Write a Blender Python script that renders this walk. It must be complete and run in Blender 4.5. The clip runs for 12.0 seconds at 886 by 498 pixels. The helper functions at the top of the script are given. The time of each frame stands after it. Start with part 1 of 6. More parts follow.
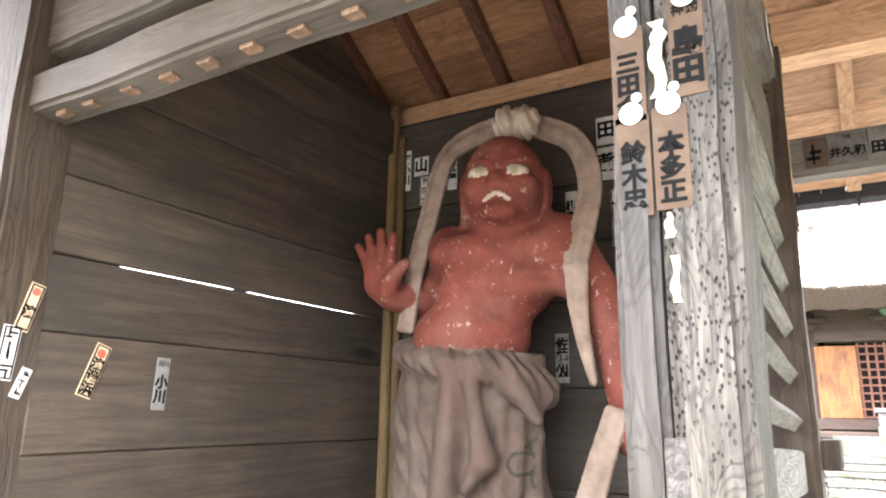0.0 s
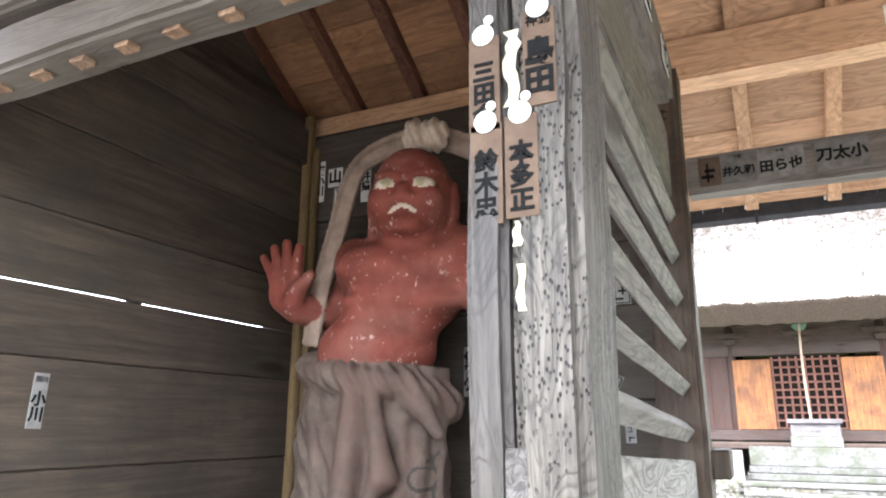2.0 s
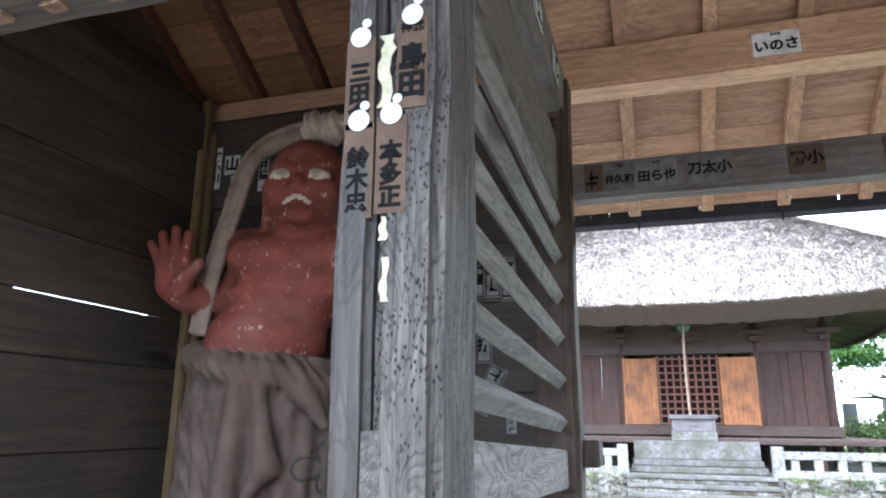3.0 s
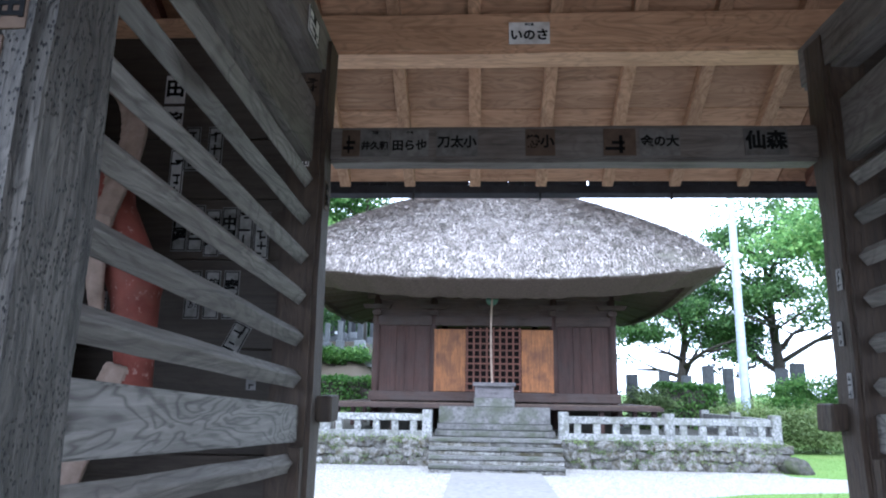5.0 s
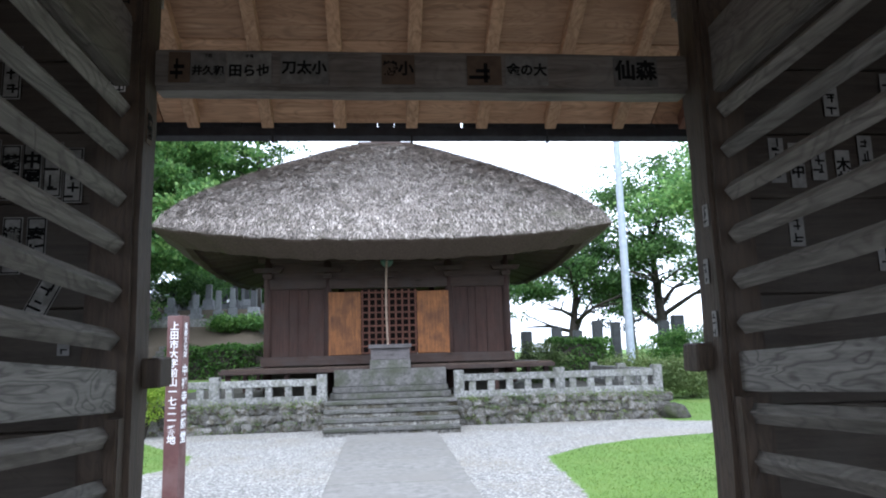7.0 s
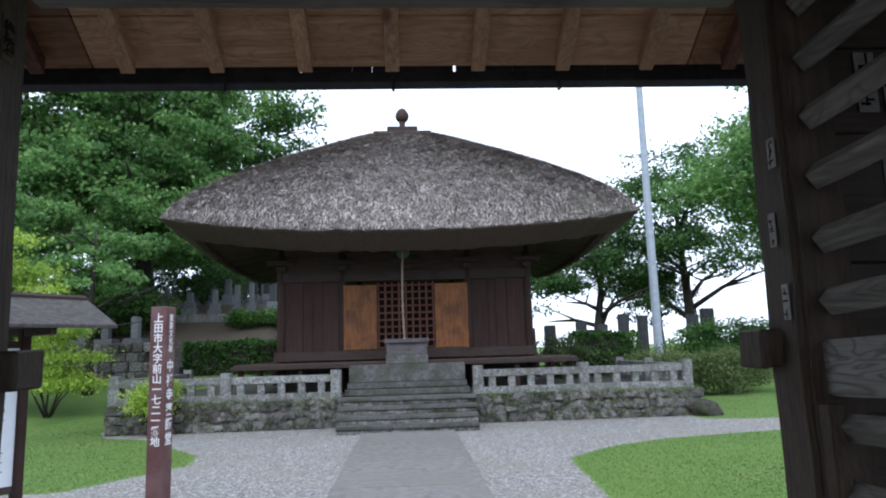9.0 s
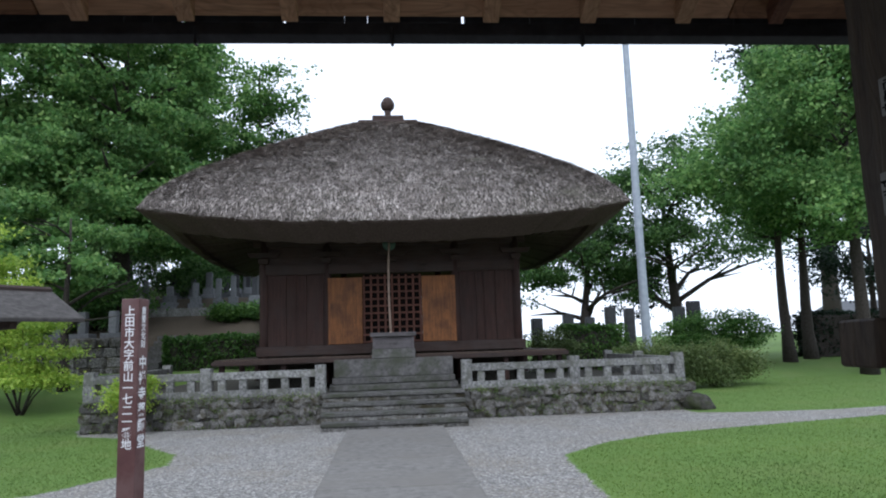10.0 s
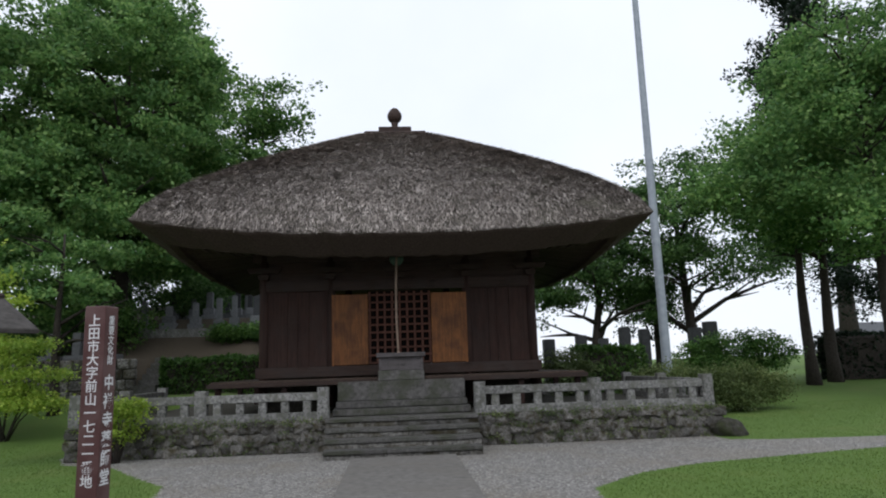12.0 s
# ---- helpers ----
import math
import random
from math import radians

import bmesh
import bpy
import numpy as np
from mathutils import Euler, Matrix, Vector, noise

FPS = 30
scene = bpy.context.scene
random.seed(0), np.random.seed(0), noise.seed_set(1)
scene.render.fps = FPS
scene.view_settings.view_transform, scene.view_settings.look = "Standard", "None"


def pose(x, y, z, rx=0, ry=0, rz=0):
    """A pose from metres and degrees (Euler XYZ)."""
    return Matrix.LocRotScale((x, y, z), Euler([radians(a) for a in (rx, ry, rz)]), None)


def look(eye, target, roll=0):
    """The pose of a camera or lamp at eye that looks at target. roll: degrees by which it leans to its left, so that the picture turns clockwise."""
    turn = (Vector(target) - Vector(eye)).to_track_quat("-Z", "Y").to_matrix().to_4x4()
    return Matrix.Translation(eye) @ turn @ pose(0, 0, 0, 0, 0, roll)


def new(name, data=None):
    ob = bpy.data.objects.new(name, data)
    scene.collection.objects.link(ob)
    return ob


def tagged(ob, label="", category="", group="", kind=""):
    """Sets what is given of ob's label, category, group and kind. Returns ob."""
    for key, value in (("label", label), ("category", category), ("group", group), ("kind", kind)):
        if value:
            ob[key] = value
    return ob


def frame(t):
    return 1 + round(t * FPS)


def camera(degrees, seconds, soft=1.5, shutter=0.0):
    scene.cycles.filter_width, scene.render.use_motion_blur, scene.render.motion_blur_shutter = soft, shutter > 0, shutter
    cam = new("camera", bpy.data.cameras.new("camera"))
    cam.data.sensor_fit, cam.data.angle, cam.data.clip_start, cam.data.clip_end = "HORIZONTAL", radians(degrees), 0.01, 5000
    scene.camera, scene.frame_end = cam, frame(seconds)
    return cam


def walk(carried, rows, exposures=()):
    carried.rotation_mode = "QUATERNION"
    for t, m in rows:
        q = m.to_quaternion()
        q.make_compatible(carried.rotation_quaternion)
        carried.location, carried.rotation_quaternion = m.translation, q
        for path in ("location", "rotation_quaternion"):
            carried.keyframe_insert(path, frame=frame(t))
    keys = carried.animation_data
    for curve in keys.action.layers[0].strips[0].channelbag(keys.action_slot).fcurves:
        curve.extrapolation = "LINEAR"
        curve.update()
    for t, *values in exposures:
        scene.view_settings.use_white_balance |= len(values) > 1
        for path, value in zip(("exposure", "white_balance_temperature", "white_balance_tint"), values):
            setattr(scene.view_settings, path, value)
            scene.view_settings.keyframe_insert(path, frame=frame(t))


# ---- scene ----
cam = camera(66.5, 12.0, soft=2.0)
PATH = [
    (0, (-0.87, -2.764, 1.737), (-1.872, -1.094, 2.196), 1.0),
    (0.5, (-0.864, -2.758, 1.737), (-1.851, -1.081, 2.201), 0.8),
    (1, (-0.847, -2.746, 1.736), (-1.807, -1.058, 2.215), 0.6),
    (1.5, (-0.823, -2.722, 1.736), (-1.745, -1.017, 2.226), 0.6),
    (2, (-0.774, -2.685, 1.733), (-1.608, -0.939, 2.237), 0.3),
    (2.5, (-0.721, -2.673, 1.73), (-1.43, -0.873, 2.238), 0.5),
    (3, (-0.701, -2.708, 1.719), (-1.285, -0.86, 2.211), 0.5),
    (3.2, (-0.694, -2.737, 1.715), (-1.232, -0.869, 2.188), 0.5),
    (4.8, (-0.42, -2.706, 1.679), (-0.56, -0.754, 2.09), 0.9),
    (5, (-0.363, -2.679, 1.679), (-0.473, -0.724, 2.09), 0.9),
    (5.5, (-0.259, -2.638, 1.668), (-0.283, -0.681, 2.077), 0.7),
    (6, (-0.205, -2.621, 1.658), (-0.158, -0.657, 2.032), -0.2),
    (6.5, (-0.19, -2.582, 1.644), (-0.073, -0.61, 1.958), -1.1),
    (7, (-0.192, -2.409, 1.643), (-0.009, -0.44, 1.948), -1.6),
    (7.2, (-0.19, -2.329, 1.651), (0.016, -0.363, 1.952), -1.7),
    (9, (0.018, -1.771, 1.627), (0.129, 0.205, 1.92), -1.7),
    (9.5, (-0.012, -1.54, 1.632), (0.102, 0.437, 1.916), -2.2),
    (10, (-0.05, -1.365, 1.635), (0.109, 0.61, 1.908), -1.9),
    (10.5, (-0.047, -1.139, 1.618), (0.144, 0.832, 1.897), -1.7),
    (11, (-0.049, -0.892, 1.621), (0.126, 1.078, 1.917), -1.4),
    (11.5, (-0.086, -0.633, 1.586), (0.054, 1.335, 1.909), -1.2),
    (12, (-0.12, -0.43, 1.588), (0.027, 1.535, 1.928), -1.9),
]
EXPOSURES = [(0, 4.65, 6450, 13), (1.5, 4.6, 6350, 13), (2.0, 4.35, 6000, 12), (2.5, 3.85, 5550, 12), (3.2, 3.35, 5400, 12), (4.8, 2.7, 5050, 12), (6.5, 2.15, 5350, 11), (8.0, 1.45, 5700, 10), (9.0, 1.08, 5500, 11), (10.5, 0.6, 5800, 11), (12.0, 0.17, 6100, 11)]
walk(cam, [(t, look(eye, target, roll)) for t, eye, target, roll in PATH], EXPOSURES)

# ---- world and light: a bright overcast afternoon ----
SUN_UP, SUN_TURN = 50, 200
world = bpy.data.worlds.new("overcast_sky")
scene.world = world
world.use_nodes = True
wn, wl = world.node_tree.nodes, world.node_tree.links
sky = wn.new("ShaderNodeTexSky")
sky.sky_type, sky.sun_disc = "NISHITA", False
sky.sun_elevation, sky.sun_rotation = radians(SUN_UP), radians(SUN_TURN)
cloud_noise = wn.new("ShaderNodeTexNoise")
cloud_noise.inputs["Scale"].default_value, cloud_noise.inputs["Detail"].default_value = 2.2, 6
cloud_ramp = wn.new("ShaderNodeValToRGB")
cloud_ramp.color_ramp.elements[0].position, cloud_ramp.color_ramp.elements[0].color = 0.3, (8.6, 8.9, 9.4, 1)
cloud_ramp.color_ramp.elements[1].position, cloud_ramp.color_ramp.elements[1].color = 0.7, (10.2, 10.3, 10.5, 1)
cover = wn.new("ShaderNodeMix")
cover.data_type = "RGBA"
cover.inputs[0].default_value = 0.88
wl.new(cloud_noise.outputs["Fac"], cloud_ramp.inputs[0])
wl.new(sky.outputs[0], cover.inputs[6])
wl.new(cloud_ramp.outputs[0], cover.inputs[7])
wl.new(cover.outputs[2], wn["Background"].inputs[0])
wn["Background"].inputs[1].default_value = 0.1
sun = new("sun", bpy.data.lights.new("sun", "SUN"))
sun.data.energy, sun.data.angle, sun.data.color = 0.9, radians(25), (1, 0.97, 0.92)
sun.matrix_basis = look((0, 0, 0), (-math.sin(radians(SUN_TURN)) * math.cos(radians(SUN_UP)), -math.cos(radians(SUN_TURN)) * math.cos(radians(SUN_UP)), -math.sin(radians(SUN_UP))))

# ---- materials ----
def material(name, rough=0.8, metal=0.0, spec=0.3):
    m = bpy.data.materials.new(name)
    m.use_nodes = True
    b = m.node_tree.nodes["Principled BSDF"]
    b.inputs["Roughness"].default_value, b.inputs["Metallic"].default_value = rough, metal
    b.inputs["Specular IOR Level"].default_value = spec
    return m, m.node_tree.nodes, m.node_tree.links, b


def texture(nodes, links, kind, scale, stretch=(1, 1, 1), detail=4, rough=0.6, shift=True, **more):
    coord, mapping, tex = nodes.new("ShaderNodeTexCoord"), nodes.new("ShaderNodeMapping"), nodes.new(kind)
    mapping.inputs["Scale"].default_value = stretch
    links.new(coord.outputs["Object"], mapping.inputs["Vector"])
    if shift:
        info, spread = nodes.new("ShaderNodeObjectInfo"), nodes.new("ShaderNodeMath")
        spread.operation, spread.inputs[1].default_value = "MULTIPLY", 37.0
        links.new(info.outputs["Random"], spread.inputs[0])
        links.new(spread.outputs[0], mapping.inputs["Location"])
    links.new(mapping.outputs[0], tex.inputs["Vector"])
    tex.inputs["Scale"].default_value = scale
    if kind == "ShaderNodeTexNoise":
        tex.inputs["Detail"].default_value, tex.inputs["Roughness"].default_value = detail, rough
    for key, value in more.items():
        tex.inputs[key].default_value = value
    return tex


def ramp(nodes, links, source, stops):
    r = nodes.new("ShaderNodeValToRGB")
    e = r.color_ramp.elements
    while len(e) < len(stops):
        e.new(0.5)
    for item, (at, c) in zip(e, stops):
        item.position, item.color = at, (*c, 1)
    links.new(source, r.inputs[0])
    return r.outputs[0]


def blend(nodes, links, fac, a, b, how="MIX"):
    m = nodes.new("ShaderNodeMix")
    m.data_type, m.blend_type = "RGBA", how
    for value, socket in ((fac, m.inputs[0]), (a, m.inputs[6]), (b, m.inputs[7])):
        if isinstance(value, bpy.types.NodeSocket):
            links.new(value, socket)
        else:
            socket.default_value = value if isinstance(value, (int, float)) else (*value, 1)
    return m.outputs[2]


def relief(nodes, links, bsdf, source, strength, distance=0.01):
    b = nodes.new("ShaderNodeBump")
    b.inputs["Strength"].default_value, b.inputs["Distance"].default_value = strength, distance
    links.new(source, b.inputs["Height"])
    old = bsdf.inputs["Normal"].links
    if old:
        links.new(old[0].from_socket, b.inputs["Normal"])
    links.new(b.outputs[0], bsdf.inputs["Normal"])


def wood(name, dark, light, axis, stain=None, stained=0.5, rough=0.75, fine=1.0, knots=True, bump=0.5, holes=False, ringed=0.45, ring_size=1.0):
    m, n, l, b = material(name, rough)
    along = {"x": (0.06, 1, 1), "y": (1, 0.06, 1), "z": (1, 1, 0.06)}[axis]
    half = {"x": (0.25, 1, 1), "y": (1, 0.25, 1), "z": (1, 1, 0.25)}[axis]
    grain = texture(n, l, "ShaderNodeTexNoise", 42 * fine, along, 6, 0.65, Distortion=0.6)
    col = ramp(n, l, grain.outputs["Fac"], [(0.28, dark), (0.5, tuple((p + q) / 2 for p, q in zip(dark, light))), (0.72, light)])
    rings = texture(n, l, "ShaderNodeTexNoise", 9 * ring_size, half, 2, 0.5, Distortion=1.2)
    wave = n.new("ShaderNodeMath")
    wave.operation = "PINGPONG"
    times = n.new("ShaderNodeMath")
    times.operation, times.inputs[1].default_value = "MULTIPLY", 9.0
    l.new(rings.outputs["Fac"], times.inputs[0])
    l.new(times.outputs[0], wave.inputs[0])
    wave.inputs[1].default_value = 0.5
    lines = ramp(n, l, wave.outputs[0], [(0.0, (0.38, 0.37, 0.36)), (0.28, (1, 1, 1))])
    col = blend(n, l, ringed, col, lines, "MULTIPLY")
    patches = texture(n, l, "ShaderNodeTexNoise", 2.3, (1, 1, 1), 5, 0.6)
    mask = ramp(n, l, patches.outputs["Fac"], [(0.42, (0, 0, 0)), (0.68, (1, 1, 1))])
    if stain:
        part_mask = blend(n, l, 1.0, mask, (stained, stained, stained), "MULTIPLY")
        col = blend(n, l, part_mask, col, stain)
    shade = n.new("ShaderNodeObjectInfo")
    tone = ramp(n, l, shade.outputs["Random"], [(0, (0.82, 0.82, 0.82)), (1, (1.12, 1.1, 1.08))])
    col = blend(n, l, 1.0, col, tone, "MULTIPLY")
    if knots:
        spots = texture(n, l, "ShaderNodeTexVoronoi", 2.6, half, Randomness=1.0)
        dot = ramp(n, l, spots.outputs["Distance"], [(0.035, (0.22, 0.15, 0.1)), (0.085, (1, 1, 1))])
        col = blend(n, l, 0.8, col, dot, "MULTIPLY")
    if holes:
        worm = texture(n, l, "ShaderNodeTexVoronoi", 150, (1, 1, 0.6), Randomness=1.0)
        where = texture(n, l, "ShaderNodeTexNoise", 11, (1, 1, 0.5), 3)
        pit = ramp(n, l, worm.outputs["Distance"], [(0.22, (0.02, 0.017, 0.014)), (0.33, (1, 1, 1))])
        allow = ramp(n, l, where.outputs["Fac"], [(0.42, (0, 0, 0)), (0.5, (1, 1, 1))])
        col = blend(n, l, allow, col, blend(n, l, 1.0, col, pit, "MULTIPLY"))
        relief(n, l, b, blend(n, l, allow, (1, 1, 1), pit), 0.8, 0.006)
    l.new(col, b.inputs["Base Color"])
    relief(n, l, b, grain.outputs["Fac"], bump, 0.006)
    relief(n, l, b, lines, bump * 0.5, 0.003)
    return m


def plain(name, c1, c2, scale, rough=0.85, bump=0.3, distance=0.01, metal=0.0, c3=None, big=1.5, spec=0.3, island=0.0, random_tone=0.0):
    m, n, l, b = material(name, rough, metal, spec)
    a = texture(n, l, "ShaderNodeTexNoise", scale, detail=6, rough=0.65)
    col = ramp(n, l, a.outputs["Fac"], [(0.3, c1), (0.7, c2)])
    if c3:
        w = texture(n, l, "ShaderNodeTexNoise", big, detail=4)
        col = blend(n, l, ramp(n, l, w.outputs["Fac"], [(0.45, (0, 0, 0)), (0.65, (1, 1, 1))]), col, c3)
    if island:
        g = n.new("ShaderNodeNewGeometry")
        col = blend(n, l, 1.0, col, ramp(n, l, g.outputs["Random Per Island"], [(0, (1 - island,) * 3), (1, (1 + island,) * 3)]), "MULTIPLY")
    if random_tone:
        o = n.new("ShaderNodeObjectInfo")
        col = blend(n, l, 1.0, col, ramp(n, l, o.outputs["Random"], [(0, (1 - random_tone,) * 3), (1, (1 + random_tone,) * 3)]), "MULTIPLY")
    l.new(col, b.inputs["Base Color"])
    if bump:
        relief(n, l, b, a.outputs["Fac"], bump, distance)
    return m


def leafage(name, c1, c2, c3):
    m, n, l, b = material(name, 0.55, spec=0.3)
    g = n.new("ShaderNodeNewGeometry")
    w = texture(n, l, "ShaderNodeTexNoise", 0.55, detail=3, shift=False)
    col = ramp(n, l, g.outputs["Random Per Island"], [(0, c1), (0.6, c2), (1, c3)])
    col = blend(n, l, 1.0, col, ramp(n, l, w.outputs["Fac"], [(0.35, (0.7, 0.75, 0.7)), (0.65, (1.25, 1.2, 1.1))]), "MULTIPLY")
    l.new(col, b.inputs["Base Color"])
    thin = n.new("ShaderNodeBsdfTranslucent")
    l.new(col, thin.inputs[0])
    mixer = n.new("ShaderNodeMixShader")
    mixer.inputs[0].default_value = 0.5
    l.new(b.outputs[0], mixer.inputs[1])
    l.new(thin.outputs[0], mixer.inputs[2])
    l.new(mixer.outputs[0], n["Material Output"].inputs[0])
    return m


GREY_D, GREY_L = (0.14, 0.12, 0.10), (0.40, 0.37, 0.33)
W_PILLAR = wood("weathered_pillar_wood", (0.012, 0.010, 0.008), (0.125, 0.114, 0.096), "z", (0.028, 0.025, 0.020), 0.75, 0.6, 1.9, knots=False, bump=1.0, holes=True, ringed=0.7, ring_size=2.2)
W_SPLIT = wood("smooth_pillar_wood", (0.012, 0.010, 0.009), (0.085, 0.078, 0.07), "z", (0.028, 0.024, 0.019), 0.75, 0.6, 1.6, knots=False, bump=1.0, ringed=0.7, ring_size=2.2)
W_OLD_PILLAR = wood("brown_pillar_wood", (0.022, 0.014, 0.009), (0.072, 0.049, 0.031), "z", (0.06, 0.052, 0.042), 0.4, 0.7, bump=0.8)
W_WALL_Y = wood("old_wall_board_wood", (0.033, 0.025, 0.018), (0.10, 0.076, 0.056), "y", (0.036, 0.034, 0.026), 0.8, 0.7, fine=0.7, ringed=0.14, bump=0.35)
W_WALL_X = wood("old_back_board_wood", (0.028, 0.021, 0.016), (0.07, 0.056, 0.043), "x", (0.08, 0.072, 0.06), 0.5, 0.75, ringed=0.2)
W_SLAT = wood("grey_slat_wood", (0.075, 0.066, 0.056), (0.21, 0.193, 0.168), "y", (0.108, 0.096, 0.081), 0.5, 0.7, 1.4, bump=0.9, ringed=0.6, ring_size=0.8)
W_BEAM_X = wood("weathered_beam_wood", (0.045, 0.036, 0.029), (0.14, 0.12, 0.10), "x", (0.18, 0.168, 0.15), 0.5, 0.7)
W_FRONT_X = wood("weathered_front_beam_wood", (0.03, 0.024, 0.018), (0.095, 0.08, 0.063), "x", (0.11, 0.10, 0.085), 0.5, 0.7)
W_BEAM_Y = wood("weathered_cross_beam_wood", (0.07, 0.056, 0.045), (0.2, 0.175, 0.15), "y", (0.24, 0.225, 0.20), 0.5, 0.7)
W_NEW_X = wood("new_cedar_beam_wood", (0.31, 0.175, 0.094), (0.60, 0.385, 0.23), "x", (0.32, 0.18, 0.1), 0.6, 0.6, bump=0.3)
W_NEW_Y = wood("new_cedar_rafter_wood", (0.31, 0.175, 0.094), (0.60, 0.385, 0.225), "y", (0.32, 0.18, 0.1), 0.6, 0.6, bump=0.3)
W_BAY_X = wood("brown_roof_board_wood", (0.17, 0.08, 0.036), (0.36, 0.19, 0.095), "x", (0.15, 0.075, 0.036), 0.7, 0.6, bump=0.3)
W_PATCH = wood("end_grain_patch_wood", (0.02, 0.018, 0.016), (0.085, 0.08, 0.074), "y", None, rough=0.7, knots=False, ringed=0.9, ring_size=3.0)
W_DARK_Y = wood("dark_red_rafter_wood", (0.07, 0.028, 0.016), (0.16, 0.07, 0.04), "y", None, rough=0.7, bump=0.3)
W_HALL_Z = wood("hall_board_wood", (0.014, 0.0065, 0.005), (0.056, 0.027, 0.02), "z", (0.034, 0.023, 0.019), 0.6, 0.8, fine=0.6)
W_HALL_X = wood("hall_beam_wood", (0.02, 0.012, 0.009), (0.07, 0.043, 0.033), "x", (0.05, 0.04, 0.036), 0.6, 0.8, fine=0.6)
W_HALL_Y = wood("hall_rafter_wood", (0.035, 0.024, 0.018), (0.085, 0.06, 0.045), "y", None, rough=0.8, fine=0.6)
W_BOLD = wood("bold_grained_board_wood", (0.10, 0.092, 0.082), (0.26, 0.245, 0.22), "y", None, rough=0.7, fine=1.2, bump=0.9, ringed=0.85, ring_size=0.9)
W_LATTICE = wood("lattice_bar_wood", (0.05, 0.021, 0.014), (0.14, 0.06, 0.04), "z", None, rough=0.8, fine=0.6, knots=False)
W_DOOR = wood("new_door_wood", (0.10, 0.036, 0.011), (0.30, 0.12, 0.032), "z", (0.055, 0.022, 0.010), 0.75, 0.6, fine=0.7)
W_BOX = wood("grey_box_wood", (0.035, 0.03, 0.03), (0.105, 0.095, 0.095), "x", (0.13, 0.12, 0.125), 0.5, 0.7, fine=0.6, knots=False)
W_PEG = wood("peg_end_wood", (0.11, 0.062, 0.036), (0.26, 0.165, 0.10), "z", (0.09, 0.07, 0.055), 0.6, rough=0.7, knots=False)
W_BATTEN = wood("yellow_batten_wood", (0.085, 0.055, 0.023), (0.20, 0.14, 0.065), "z", (0.12, 0.08, 0.04), 0.6, 0.7, knots=False)


def skin_material():
    m, n, l, b = material("chipped_red_paint_on_wood", 0.78)
    a = texture(n, l, "ShaderNodeTexNoise", 9, detail=6, shift=False)
    col = ramp(n, l, a.outputs["Fac"], [(0.3, (0.115, 0.028, 0.018)), (0.7, (0.20, 0.052, 0.035))])
    dust = texture(n, l, "ShaderNodeTexNoise", 4, detail=5, shift=False)
    col = blend(n, l, ramp(n, l, dust.outputs["Fac"], [(0.5, (0, 0, 0)), (0.75, (0.55, 0.55, 0.55))]), col, (0.20, 0.10, 0.075))
    spot = texture(n, l, "ShaderNodeTexNoise", 34, (1, 1, 0.7), 4, 0.7, shift=False)
    where = texture(n, l, "ShaderNodeTexNoise", 6, detail=3, shift=False)
    chip = ramp(n, l, spot.outputs["Fac"], [(0.60, (0, 0, 0)), (0.65, (1, 1, 1))])
    chip = blend(n, l, 1.0, chip, ramp(n, l, where.outputs["Fac"], [(0.38, (0, 0, 0)), (0.56, (0.9, 0.9, 0.9))]), "MULTIPLY")
    col = blend(n, l, chip, col, (0.42, 0.30, 0.25))
    l.new(col, b.inputs["Base Color"])
    relief(n, l, b, a.outputs["Fac"], 0.55, 0.008)
    relief(n, l, b, chip, 0.3, 0.002)
    return m


SKIN = skin_material()
CLOTH = plain("faded_painted_cloth_wood", (0.045, 0.031, 0.023), (0.14, 0.104, 0.08), 9, 0.8, 0.7, 0.014, c3=(0.10, 0.062, 0.048), big=5)
CLOTH_MARK = plain("worn_dark_pattern_paint", (0.03, 0.027, 0.022), (0.06, 0.05, 0.04), 20, 0.8, 0.2, 0.004)
PUPIL = plain("tarnished_gold_paint", (0.22, 0.19, 0.11), (0.36, 0.32, 0.2), 60, 0.5, 0)
SCARF = plain("pale_bare_wood", (0.17, 0.12, 0.088), (0.32, 0.24, 0.185), 12, 0.75, 0.3, 0.005)
EYE_WHITE = plain("white_eye_paint", (0.36, 0.29, 0.22), (0.50, 0.42, 0.33), 40, 0.5, 0)
HAIR = plain("hair_groove_wood", (0.28, 0.21, 0.155), (0.46, 0.38, 0.30), 30, 0.8, 0.2)
PAPER = plain("aged_slip_paper", (0.52, 0.50, 0.46), (0.68, 0.66, 0.62), 25, 0.9, 0.1, 0.002, c3=(0.45, 0.42, 0.38), big=14, random_tone=0.12)
# Darker copy of the slip paper: the bay's shade put into its colour.
PAPER_SHADED = plain("shaded_slip_paper", (0.16, 0.155, 0.14), (0.30, 0.29, 0.27), 25, 0.9, 0.1, 0.002, c3=(0.12, 0.115, 0.1), big=14, random_tone=0.2)
PAPER_GREY = plain("worn_grey_slip_paper", (0.15, 0.145, 0.135), (0.27, 0.26, 0.245), 30, 0.9, 0.1, 0.002, random_tone=0.15)
PAPER_TAN = plain("tan_slip_paper", (0.45, 0.33, 0.2), (0.58, 0.45, 0.3), 25, 0.9, 0.1, 0.002)
PAPER_TIE = plain("smoked_slip_paper", (0.07, 0.064, 0.056), (0.135, 0.125, 0.11), 30, 0.9, 0.1, 0.002, random_tone=0.2)
PLAQUE = plain("brown_plaque_wood", (0.045, 0.027, 0.016), (0.08, 0.052, 0.032), 22, 0.75, 0.2, 0.002)
INK = plain("black_ink", (0.004, 0.004, 0.004), (0.008, 0.008, 0.008), 60, 0.9, 0, spec=0.1)
